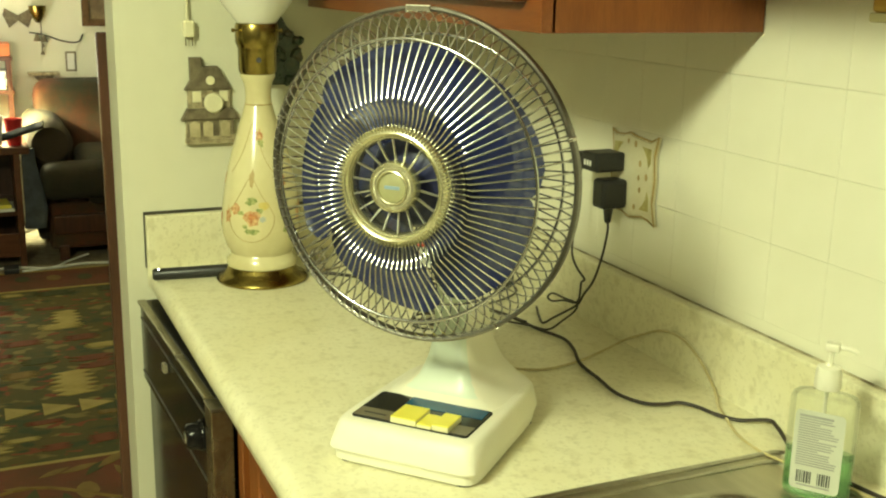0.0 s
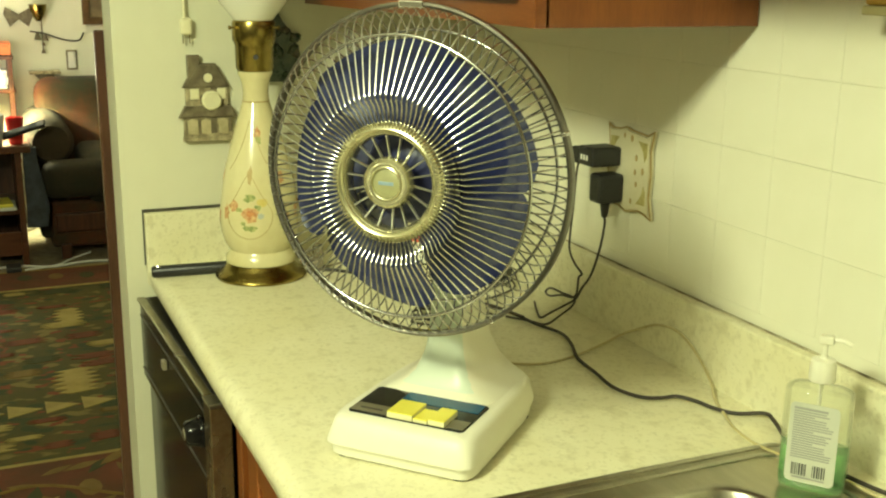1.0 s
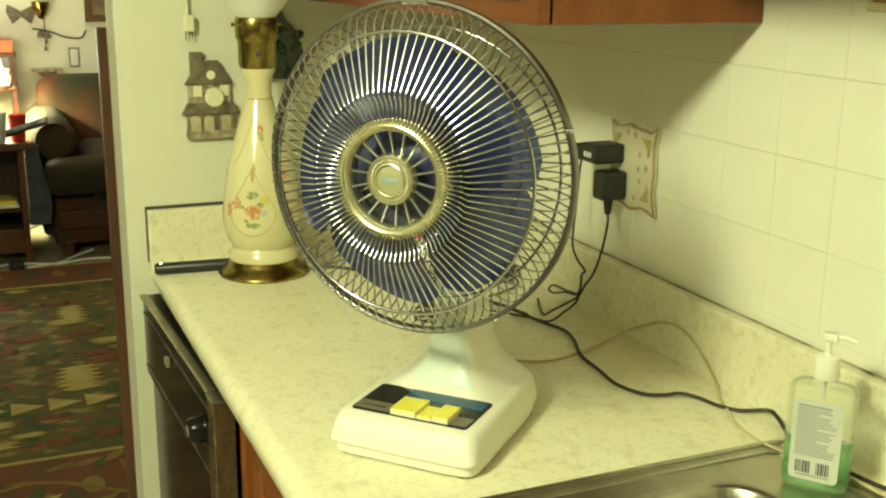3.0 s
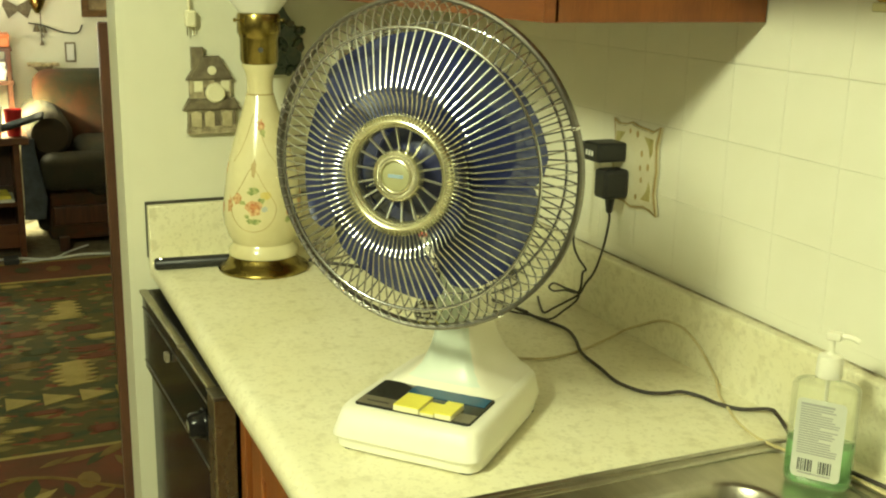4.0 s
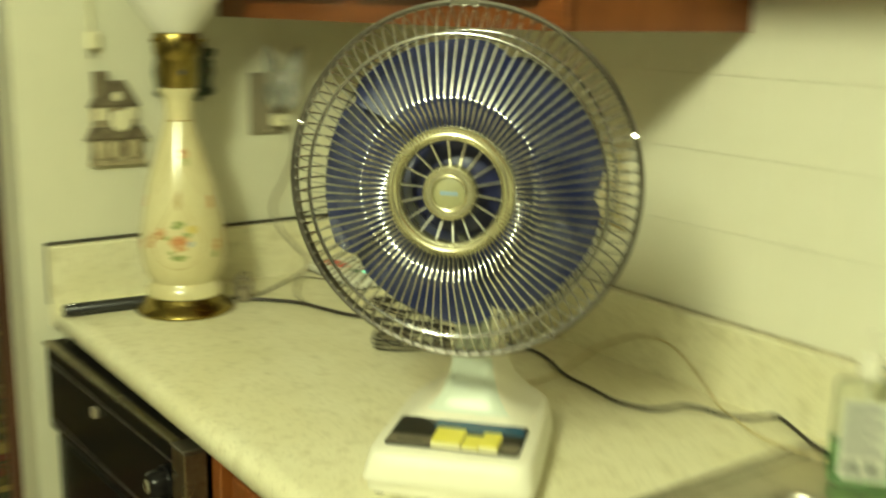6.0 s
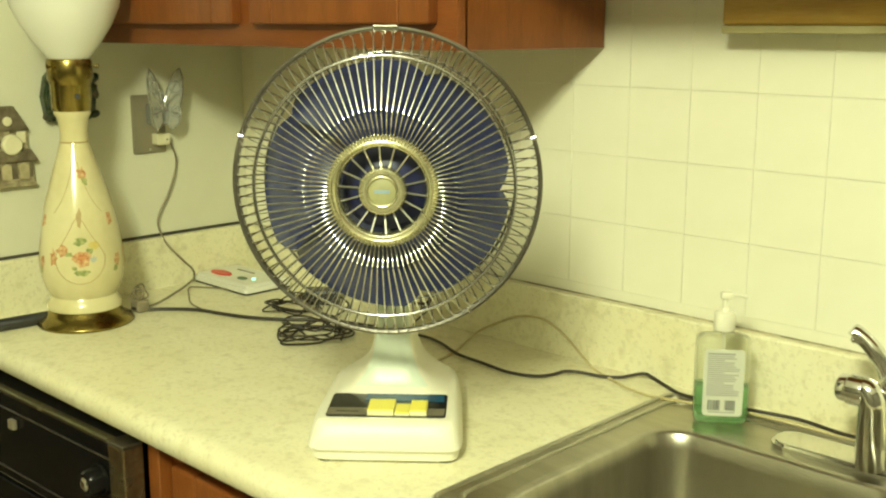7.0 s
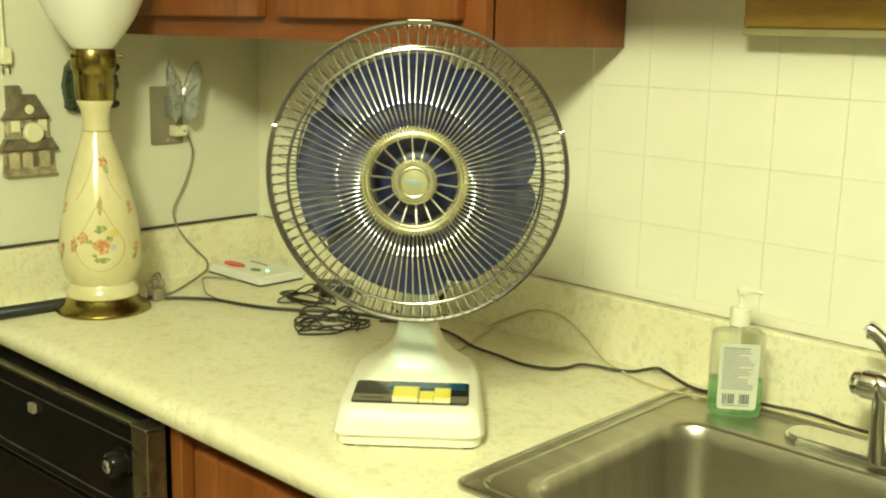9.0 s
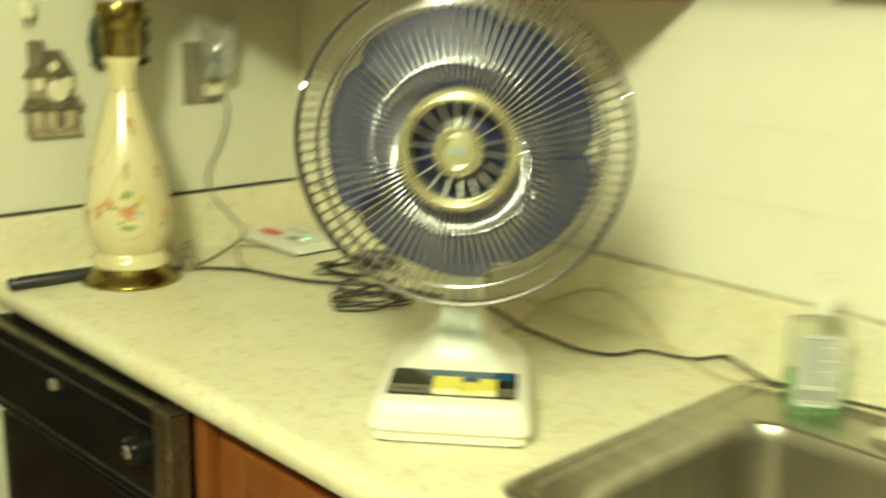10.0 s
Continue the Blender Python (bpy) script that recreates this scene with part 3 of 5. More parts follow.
part("print_bar", slab([(-0.062, 0.025), (-0.034, 0.025), (-0.034, 0.028), (-0.062, 0.028)], PZ + 0.0018, PZ + 0.0021), M_INKD, control, "dark printed bar")
for x0, x1, y0, y1, z in ((-0.0220, 0.0105, 0.0130, 0.053, 0.0090), (0.0113, 0.0295, 0.0130, 0.045, 0.0062), (0.0300, 0.0505, 0.0135, 0.052, 0.0085)):
    bm = box(x0, y0, PZ + 0.001, x1, y1, PZ + z, 0.0012)
    for f in bm.faces:
        f.material_index = 0 if f.calc_center_median().z > PZ + z - 0.002 else 1
    part("key", bm, [M_KEY, M_KEYSIDE], control, "yellow speed key with a cream side")

RIM_Y, HEAD_Z, R = 0.026, 0.336, 0.178
head = pose(0.004, RIM_Y, HEAD_Z, 90, 0, 0) @ Matrix.Diagonal((1.022, 1.022, 0.88, 1))        # z of the head points forward
RIBS = 92


def ribs(profile, wire, grille, phase=0.0):
    """Bent wires of one grille, one object each; profile is (radius, forward)."""
    mesh = None
    for k in range(RIBS):
        m = head @ pose(0, 0, 0, 0, 0, 360 * (k + phase) / RIBS)
        if mesh is None:
            ob = part("rib", tube([(r, 0, z) for r, z in profile], wire, 6), M_WIRE, grille, smooth=True, angle=60)
            mesh = ob.data
        else:
            ob = new("rib", mesh)
            ob.parent = grille
        ob.matrix_local = m


FRONT = [(0.173, 0.003), (0.1715, 0.014), (0.166, 0.0270), (0.156, 0.0378), (0.1465, 0.0438), (0.127, 0.0534), (0.107, 0.0630), (0.0915, 0.0702), (0.0890, 0.0712), (0.0875, 0.0716), (0.0860, 0.0717), (0.0845, 0.0712), (0.0832, 0.0703), (0.0815, 0.0688), (0.0780, 0.0666), (0.0740, 0.0649), (0.0690, 0.0636), (0.0640, 0.0631), (0.060, 0.0631)]
REAR = [(0.173, -0.003), (0.171, -0.014), (0.164, -0.028), (0.150, -0.040), (0.120, -0.052), (0.085, -0.060), (0.055, -0.062)]
rim = part("cage_rim", moved(lathe([(R, -0.006), (R, 0.006), (R - 0.0025, 0.0078), (R - 0.005, 0.006), (R - 0.005, -0.006), (R - 0.0025, -0.0078)], 96, True), head), M_RIM, fan, "dull grey cage rim", True)
for a in (90, 162, 18, 303):
    part("clip", moved(box(-0.014 if a == 90 else -0.0020, R - 0.006, -0.0080, 0.014 if a == 90 else 0.0020, R + 0.0008, 0.0086, 0.001), head @ pose(0, 0, 0, 0, 0, a - 90)), M_CHROME, rim, "bright chrome rim clip")
front = part("front_grille", moved(ring(0.1465, 0.0438, 0.0020), head), M_WIRE, fan, "chromed wire front grille", True, 80)
ribs(FRONT, 0.00092, front)
rear = part("rear_grille", moved(joined(ring(0.1485, -0.0425, 0.0017), ring(0.100, -0.0585, 0.0014)), head), M_WIRE, fan, "chromed wire rear grille", True, 80)
ribs(REAR, 0.00095, rear, 0.5)

# medallion in the middle of the front grille
medal = part("medallion", moved(joined(lathe([(0.0478, 0.056), (0.0482, 0.0640), (0.0500, 0.0672), (0.0512, 0.0676), (0.0522, 0.0700), (0.0550, 0.0716), (0.0588, 0.0700), (0.0620, 0.0640), (0.0622, 0.0500), (0.0600, 0.0450), (0.050, 0.0450)], 96, True)), head), M_GOLD, fan, "pale gold medallion ring", True)
part("milled_edge", moved(joined(*[moved(box(-0.0009, 0.0562, 0.0640, 0.0009, 0.0617, 0.0716, 0.0004, 1), pose(0, 0, 0, 0, 0, 360 * k / 96)) for k in range(96)]), head), M_GOLD, medal, "milled gold edge")
part("medallion_cap", moved(lathe([(0.0150, 0.0700), (0.0155, 0.0728), (0.0165, 0.0732), (0.0175, 0.0726), (0.0180, 0.0712), (0.0228, 0.0712), (0.0235, 0.0725), (0.0250, 0.0722), (0.0262, 0.0700), (0.0272, 0.0640), (0.0260, 0.0550), (0, 0.0550), (0, 0.0700)], 64), head), M_GOLD, medal, "stepped gold cap", True, 30)
part("medallion_disc", moved(lathe([(0, 0.0712), (0.0140, 0.0708), (0.0149, 0.0702), (0, 0.0701)], 48), head), M_GOLDC, medal, "pale gold centre disc", True)
part("logo_bar", moved(box(-0.0085, -0.0018, 0.0709, 0.0085, 0.0018, 0.0716, 0.0002, 1), head), M_BLUEINK, medal, "small blue printed bar")
part("cap_beads", moved(joined(*[moved(lathe([(0, 0.0722), (0.0007, 0.0719), (0.0010, 0.0708)], 8), pose(0.0205 * math.cos(2 * math.pi * k / 40), 0.0205 * math.sin(2 * math.pi * k / 40), 0)) for k in range(40)]), head), M_GOLD, medal, "ring of gold beads")


def fin():
    """A flat spoke, broad at the cap and narrow at the ring, its face leaning up."""
    bm = bmesh.new()
    a = [bm.verts.new(q) for q in ((-0.0009, 0.0255, 0.0575), (0.0009, 0.0255, 0.0575), (0.0007, 0.0490, 0.0640), (-0.0007, 0.0490, 0.0640))]
    b = [bm.verts.new(q) for q in ((-0.0009, 0.0255, 0.0545), (0.0009, 0.0255, 0.0545), (0.0007, 0.0490, 0.0600), (-0.0007, 0.0490, 0.0600))]
    for q in (a, b[::-1], *[(a[k], a[(k + 1) % 4], b[(k + 1) % 4], b[k]) for k in range(4)]):
        bm.faces.new(q)
    return bm


for k in range(18):
    part("medallion_spoke", moved(fin(), head @ pose(0, 0, 0, 0, 0, 20 * k + 4)), M_FIN, medal)

# blades and motor
prop = part("blade_hub", moved(lathe([(0, 0.030), (0.020, 0.029), (0.034, 0.025), (0.046, 0.017), (0.052, 0.006), (0.052, -0.018), (0, -0.018)], 48), head), M_BLADEHUB, fan, "dark blue blade hub", True)


def blade():
    """A broad pitched petal with a rounded tip."""
    bm = bmesh.new()
    rows = []
    nr, na = 18, 16
    for i in range(nr + 1):
        r = 0.046 + (0.141 - 0.046) * i / nr
        t = i / nr
        width = radians(71 + 6 * math.sin(math.pi * min(1, t * 0.8)) - 20 * (max(0, t - 0.80) / 0.20) ** 2.5)
        lead = radians(16 * t)
        row = []
        for j in range(na + 1):
            u = j / na - 0.5
            a = lead + width * u
            row.append(bm.verts.new((r * math.cos(a), r * math.sin(a), 0.004 + u * (0.034 - 0.008 * t) + 0.006 * (u * 2) ** 2)))
        rows.append(row)
    for a, b in zip(rows, rows[1:]):
        for j in range(na):
            bm.faces.new((a[j], a[j + 1], b[j + 1], b[j]))
    bmesh.ops.solidify(bm, geom=bm.faces[:], thickness=0.0016)
    return bm


for k in range(5):
    part("blade", moved(blade(), head @ pose(0, 0, 0, 0, 0, 72 * k + 20)), M_BLADE, fan, "translucent blue blade", True, 60)
motor = part("motor_housing", moved(lathe([(0, -0.064), (0.052, -0.064), (0.057, -0.070), (0.058, -0.150), (0.050, -0.172), (0.030, -0.184), (0, -0.186)], 48), head), M_MOTOR, fan, "navy motor housing", True)
part("oscillator_knob", moved(lathe([(0, 0.0), (0.004, 0.0), (0.004, 0.02), (0.009, 0.022), (0.009, 0.032), (0, 0.034)], 16), pose(0, 0.16, HEAD_Z + 0.050)), M_CREAMP, motor, smooth=True)

# ---- lamp ----
lampthing = thing("table_lamp", pose(0.147, -0.454, CT), "cream ceramic lamp painted with roses, with a milk glass shade", "lamp")
part("brass_base", lathe([(0, 0.0), (0.081, 0.0), (0.083, 0.004), (0.080, 0.010), (0.068, 0.016), (0.064, 0.022), (0.060, 0.028), (0, 0.028)], 64), M_BRASS, lampthing, "aged brass base", True)
BODY = [(0.055, 0.026), (0.063, 0.030), (0.0635, 0.040), (0.057, 0.048), (0.055, 0.053), (0.063, 0.066), (0.0695, 0.088), (0.071, 0.110), (0.069, 0.140), (0.064, 0.175), (0.0565, 0.210), (0.047, 0.245), (0.038, 0.275), (0.030, 0.300), (0.0250, 0.318),
        (0.0235, 0.322), (0.0225, 0.335), (0.0235, 0.350), (0.0265, 0.362), (0.0310, 0.370), (0.0305, 0.374), (0, 0.374)]
vase = part("ceramic_body", lathe(BODY, 64), M_CERAMIC, lampthing, "cream glazed body", True, 50)
part("gold_band", moved(ring(0.0238, 0.3215, 0.0012, 48, 6), pose(0, 0, 0)), M_GOLDLINE, vase, "thin gold band")


def body_radius(z):
    for (r0, z0), (r1, z1) in zip(BODY, BODY[1:]):
        if z0 <= z <= z1 and z1 > z0:
            return r0 + (r1 - r0) * (z - z0) / (z1 - z0)
    return 0.03


def decal(u, z, rx, rz, facing, material, name, wob=0.25, lift=0.0006, n=14, seed=0):
    """A thin painted patch that follows the body; u is metres round it from the facing direction."""
    bm = bmesh.new()
    rnd = random.Random(seed)
    mid = None
    edge, inner = [], []

    def spot(du, dz, up):
        zz = z + dz
        rr = body_radius(zz) + up
        a = facing + (u + du) / body_radius(z)
        return bm.verts.new((rr * math.cos(a), rr * math.sin(a), zz))
    mid = spot(0, 0, lift)
    for k in range(n):
        a = 2 * math.pi * k / n
        w = 1 + wob * rnd.uniform(-1, 1)
        edge.append(spot(rx * w * math.cos(a), rz * w * math.sin(a), lift))
        inner.append(spot(rx * 0.5 * math.cos(a), rz * 0.5 * math.sin(a), lift))
    for k in range(n):
        j = (k + 1) % n
        bm.faces.new((mid, inner[k], inner[j]))
        bm.faces.new((inner[k], edge[k], edge[j], inner[j]))
    return part(name, bm, material, vase)


FACE = math.atan2(-0.80, 1.40)
for turn, big in ((FACE, 1.0), (FACE + 2.1, 1.0), (FACE - 2.1, 1.0)):
    decal(0.003, 0.128, 0.0155, 0.0135, turn, M_ROSE, "painted_rose", 0.2, seed=1)
    decal(0.003, 0.130, 0.0065, 0.0055, turn, mat("deep_rose_glaze", (0.46, 0.13, 0.06), (0.62, 0.3, 0.12), 150, 0.2), "painted_rose", 0.3, 0.0009, seed=2)
    decal(-0.029, 0.143, 0.0105, 0.0095, turn, M_ROSE, "painted_rose", 0.25, seed=3)
    decal(0.026, 0.150, 0.0095, 0.0080, turn, mat("yellow_rose_glaze", (0.62, 0.48, 0.14), (0.66, 0.55, 0.2), 150, 0.2), "painted_rose", 0.3, seed=4)
    decal(0.002, 0.157, 0.0100, 0.0060, turn, M_LEAF, "painted_leaf", 0.35, 0.0007, seed=5)
    decal(0.002, 0.104, 0.0120, 0.0055, turn, M_LEAF, "painted_leaf", 0.35, 0.0007, seed=6)
    decal(-0.018, 0.136, 0.0070, 0.0045, turn, M_LEAF, "painted_leaf", 0.35, 0.0007, seed=7)
    decal(0.022, 0.126, 0.0055, 0.0055, turn, mat("pale_blue_glaze", (0.42, 0.46, 0.44), (0.5, 0.5, 0.45), 150, 0.2), "painted_flower", 0.4, seed=8)
    decal(0.000, 0.270, 0.0075, 0.0100, turn + 0.25, M_ROSE, "painted_rose", 0.35, seed=9)
    decal(0.000, 0.258, 0.0050, 0.0060, turn + 0.32, M_LEAF, "painted_leaf", 0.4, seed=10)
    decal(0.000, 0.190, 0.0065, 0.0120, turn + 0.95, M_ROSE, "painted_rose", 0.35, seed=11)
    decal(0.000, 0.120, 0.0070, 0.0130, turn + 1.0, M_ROSE, "painted_rose", 0.35, seed=12)
    decal(0.000, 0.105, 0.0060, 0.0070, turn + 0.92, M_LEAF, "painted_leaf", 0.35, seed=13)
    decal(0.002, 0.196, 0.0045, 0.0150, turn, M_GOLDLINE, "painted_tassel", 0.3, 0.0006, seed=14)
    decal(-0.046, 0.130, 0.0060, 0.0140, turn, M_ROSE, "painted_rose", 0.4, seed=15)
    decal(-0.010, 0.112, 0.0050, 0.0040, turn, M_LEAF, "painted_leaf", 0.4, 0.0007, seed=16)
    decal(0.016, 0.140, 0.0060, 0.0050, turn, M_LEAF, "painted_leaf", 0.4, 0.0005, seed=17)
    for sg in (-1, 1):
        swag = []
        for k in range(9):
            z = 0.205 + 0.085 * (k / 8) - 0.012 * math.sin(math.pi * k / 8)
            aa = turn + sg * (0.10 + 0.62 * (1 - k / 8))
            rr = body_radius(z) + 0.0003
            swag.append((rr * math.cos(aa), rr * math.sin(aa), z))
        part("gold_swag", tube(swag, 0.0005, 5), M_GOLDLINE, vase)
    line = []
    for k in range(40):
        a = 2 * math.pi * k / 40
        z = 0.130 + 0.046 * math.sin(a) + (0.022 * max(0, math.sin(a)) ** 6)
        du = 0.042 * math.cos(a) * (1 - 0.35 * max(0, math.sin(a)))
        rr, aa = body_radius(z) + 0.0004, turn + du / 0.068
        line.append((rr * math.cos(aa), rr * math.sin(aa), z))
    part("gold_outline", tube(line, 0.0006, 5, True), M_GOLDLINE, vase, "fine gold oval outline")
collar = part("brass_collar", lathe([(0, 0.374), (0.030, 0.374), (0.033, 0.380), (0.0335, 0.418), (0.0355, 0.424), (0.0378, 0.428), (0.0378, 0.456), (0.036, 0.461), (0, 0.461)], 48), M_BRASS, lampthing, "aged brass socket cup", True)
for k in range(3):
    a = FACE + 0.35 + k * 2.1
    part("keyhole", moved(lathe([(0, 0.0), (0.0045, 0.0), (0.0045, 0.0015), (0, 0.0015)], 16), Matrix.Translation((0.0332 * math.cos(a), 0.0332 * math.sin(a), 0.400)) @ Matrix.Rotation(a, 4, "Z") @ Matrix.Rotation(radians(90), 4, "Y")), M_INKD, collar, "dark switch hole")
    part("thumb_screw", moved(lathe([(0, 0.010), (0.0035, 0.010), (0.0035, 0.007), (0.0015, 0.006), (0.0015, 0.0), (0, 0.0)], 12), Matrix.Translation((0.0392 * math.cos(a + 1), 0.0392 * math.sin(a + 1), 0.450)) @ Matrix.Rotation(a + 1, 4, "Z") @ Matrix.Rotation(radians(90), 4, "Y")), M_BRASS, collar)
part("glass_shade", lathe([(0.034, 0.462), (0.040, 0.470), (0.056, 0.490), (0.074, 0.518), (0.088, 0.548), (0.096, 0.585), (0.096, 0.625), (0.086, 0.665), (0.066, 0.695), (0.045, 0.712), (0.043, 0.712), (0.064, 0.692), (0.084, 0.664), (0.094, 0.625), (0.094, 0.585), (0.086, 0.549), (0.072, 0.520), (0.054, 0.492), (0.038, 0.472), (0.032, 0.464)], 64, True), M_MILK, lampthing, "white milk glass shade", True)

# ---- on wall B ----
house = thing("house_plaque", pose(0.0, -0.512, 1.145), "ceramic house-shaped wall plaque in taupe and cream", "plaque")


def on_b(outline, out0, out1, bevel=0.001):
    return moved(slab(outline, out0, out1, bevel), UPRIGHT_B)


part("lower_storey", on_b([(-0.046, 0.0), (0.046, 0.0), (0.044, 0.046), (-0.044, 0.046)], 0.0, 0.012), M_STONE, house)
part("lower_roof", on_b([(-0.054, 0.042), (0.055, 0.042), (0.042, 0.064), (-0.042, 0.064)], 0.0, 0.018, 0.003), M_TAUPE, house, "taupe lower roof")
part("upper_storey", on_b([(-0.040, 0.060), (0.038, 0.060), (0.038, 0.102), (-0.040, 0.102)], 0.0, 0.011), M_STONE, house)
part("upper_roof", on_b([(-0.046, 0.098), (0.042, 0.098), (0.016, 0.142), (-0.018, 0.142)], 0.0, 0.016, 0.003), M_TAUPE, house, "taupe upper roof")
part("chimney", on_b([(-0.035, 0.118), (-0.013, 0.118), (-0.013, 0.158), (-0.035, 0.158)], 0.0, 0.014), M_TAUPE, house)
part("clock_disc", moved(lathe([(0, 0.024), (0.015, 0.024), (0.018, 0.021), (0.018, 0.0), (0, 0.0)], 32), UPRIGHT_B @ pose(0.006, 0.074, 0.0)), M_IVORY, house, "plain ivory disc", True)
part("gable_window", moved(lathe([(0, 0.019), (0.008, 0.018), (0.009, 0.010), (0, 0.010)], 20), UPRIGHT_B @ pose(0.001, 0.116, 0.0)), M_IVORY, house, "", True)
for u, w in ((-0.030, 0.010), (-0.005, 0.009), (0.027, 0.009)):
    part("window", on_b([(u - w * 0.85, 0.012), (u + w, 0.010), (u + w, 0.036), (u, 0.041), (u - w, 0.036)], 0.008, 0.0145, 0.001), M_WINDOW, house)
for u in (-0.024, 0.026):
    part("window", on_b([(u - 0.008, 0.076), (u + 0.008, 0.076), (u + 0.008, 0.096), (u - 0.008, 0.096)], 0.008, 0.0135, 0.001), M_IVORY, house)
# Raised dark slabs stand in for the shade of recesses beside the windows.
for u, v, w, h_ in ((-0.0175, 0.012, 0.003, 0.028), (0.010, 0.012, 0.006, 0.030), (0.041, 0.014, 0.003, 0.028), (-0.041, 0.012, 0.002, 0.024), (-0.004, 0.068, 0.010, 0.016), (0.012, 0.094, 0.006, 0.006)):
    part("recess_shade_patch", on_b([(u - w, v), (u + w, v), (u + w, v + h_), (u - w, v + h_)], 0.010, 0.0126, 0.0005), M_TAUPE, house)
part("base_ledge", on_b([(-0.047, -0.002), (0.047, -0.002), (0.047, 0.006), (-0.047, 0.006)], 0.0, 0.016), M_STONE, house)

plaque = thing("green_plaque", pose(0.0, -0.389, 1.250), "dark green glazed house-shaped wall plaque", "plaque")
part("plaque_body", on_b([(-0.046, 0.012), (-0.026, 0.0), (0.026, 0.0), (0.048, 0.016), (0.052, 0.052), (0.046, 0.086), (0.024, 0.112), (0.004, 0.150), (-0.020, 0.112), (-0.044, 0.086), (-0.052, 0.050)], 0.0, 0.020, 0.005), M_GREEN, plaque, smooth=False)
M_MOSS = mat("brown_green_glaze", (0.050, 0.055, 0.030), (0.090, 0.080, 0.045), 60, 0.35, bump=0.4)
rnd = random.Random(21)
for k in range(34):
    u, v = rnd.uniform(-0.046, 0.046), rnd.uniform(0.008, 0.108)
    if abs(u) > 0.050 - max(0, v - 0.085) * 0.9:
        continue
    r = rnd.uniform(0.005, 0.010)
    part("relief_leaf", moved(lathe([(0, 0.026), (r * 0.6, 0.0245), (r, 0.018), (0, 0.018)], 8), UPRIGHT_B @ pose(u, v, 0.0, 0, 0, rnd.uniform(0, 180)) @ Matrix.Diagonal((1, 1.5, 1, 1))), rnd.choice((M_GREEN, M_GREEN, M_MOSS)), plaque, "", True)

plug = thing("hanging_plug", pose(0.006, -0.546, 1.336), "white two-prong plug hanging on its cord against the wall", "plug")
part("plug_body", box(-0.004, -0.010, 0.004, 0.012, 0.010, 0.034, 0.004), M_IVORY, plug)
part("plug_cord", tube([(0.004, -0.002, 0.032), (0.003, -0.003, 0.09), (0.003, -0.001, 0.2), (0.002, 0.0, 0.34)], 0.0028, 8), M_IVORY, plug, smooth=True)
for y in (-0.006, 0.006):
    part("prong", box(0.003, y - 0.0008, -0.012, 0.005, y + 0.0008, 0.005), M_BRASS, plug)

plate_b = thing("switch_plate", pose(0.0, -0.223, 1.180), "brown-grey outlet plate on the end wall", "outlet")
part("plate", on_b(rounded(0.036, 0.0575, 0.004, 3, 0.0, 0.0575), 0.0, 0.005, 0.002), M_TAUPEPL, plate_b)
part("screw", moved(lathe([(0, 0.0062), (0.0025, 0.006), (0.003, 0.0045), (0, 0.0045)], 12), UPRIGHT_B @ pose(-0.002, 0.008, 0)), M_CHROME, plate_b)

night = thing("night_light", pose(0.005, -0.212, 1.235), "clear acrylic butterfly night light plugged into the outlet", "night light")


def wing(sign):
    pts = [(0.003, 0.006), (0.020, -0.008), (0.034, 0.004), (0.040, 0.022), (0.036, 0.034), (0.044, 0.060), (0.047, 0.092), (0.040, 0.112), (0.026, 0.100), (0.012, 0.072), (0.004, 0.046)]
    pts = [(sign * u * 0.92, v) for u, v in pts]
    return moved(slab(pts if sign > 0 else pts[::-1], 0.0, 0.004, 0.0015), UPRIGHT_B @ pose(0, 0, 0.030) @ Matrix.Rotation(-sign * 0.35, 4, "Y"))


for sgn in (-1, 1):
    w = part("wing", wing(sgn), M_CRYSTAL, night)
    edge = [(0.003, 0.006), (0.020, -0.008), (0.034, 0.004), (0.040, 0.022), (0.036, 0.034), (0.044, 0.060), (0.047, 0.092), (0.040, 0.112), (0.026, 0.100), (0.012, 0.072), (0.004, 0.046)]
    frame_m = UPRIGHT_B @ pose(0, 0, 0.030) @ Matrix.Rotation(-sgn * 0.35, 4, "Y")
    part("wing_border", moved(tube([(sgn * u * 0.92, v, 0.004) for u, v in edge], 0.0016, 6, True), frame_m), M_WIRE, w, "silver wing border", True)
    for u, v in ((0.040, 0.100), (0.036, 0.066), (0.032, 0.024)):
        part("wing_vein", moved(tube([(sgn * 0.004, 0.030, 0.0042), (sgn * u * 0.5, (v + 0.03) * 0.52, 0.0048), (sgn * u * 0.92, v, 0.0042)], 0.0010, 5), frame_m), M_WIRE, w)
    for v, r in ((0.075, 0.011), (0.028, 0.009)):
        part("wing_eye", moved(lathe([(r, 0.0), (r + 0.002, 0.002), (r - 0.002, 0.002)], 16, True), UPRIGHT_B @ pose(0, 0, 0.030) @ Matrix.Rotation(-sgn * 0.35, 4, "Y") @ pose(sgn * 0.026, v, 0.004)), M_CRYSTAL, w)
part("body", on_b(ellipse(0.005, 0.034, 16, 0.0, 0.036), 0.026, 0.038, 0.003), M_CRYSTAL, night)
part("plug_block", on_b(rounded(0.018, 0.020, 0.005, 4, 0.0, 0.022), 0.0, 0.026, 0.002), M_CRYSTAL, night)

adapter_b = thing("plug_adapter", pose(0.005, -0.205, 1.208), "small ivory plug in the lower outlet socket", "plug")
part("plug_body", on_b(rounded(0.014, 0.011, 0.003, 3), 0.0, 0.022, 0.002), M_IVORY, adapter_b)

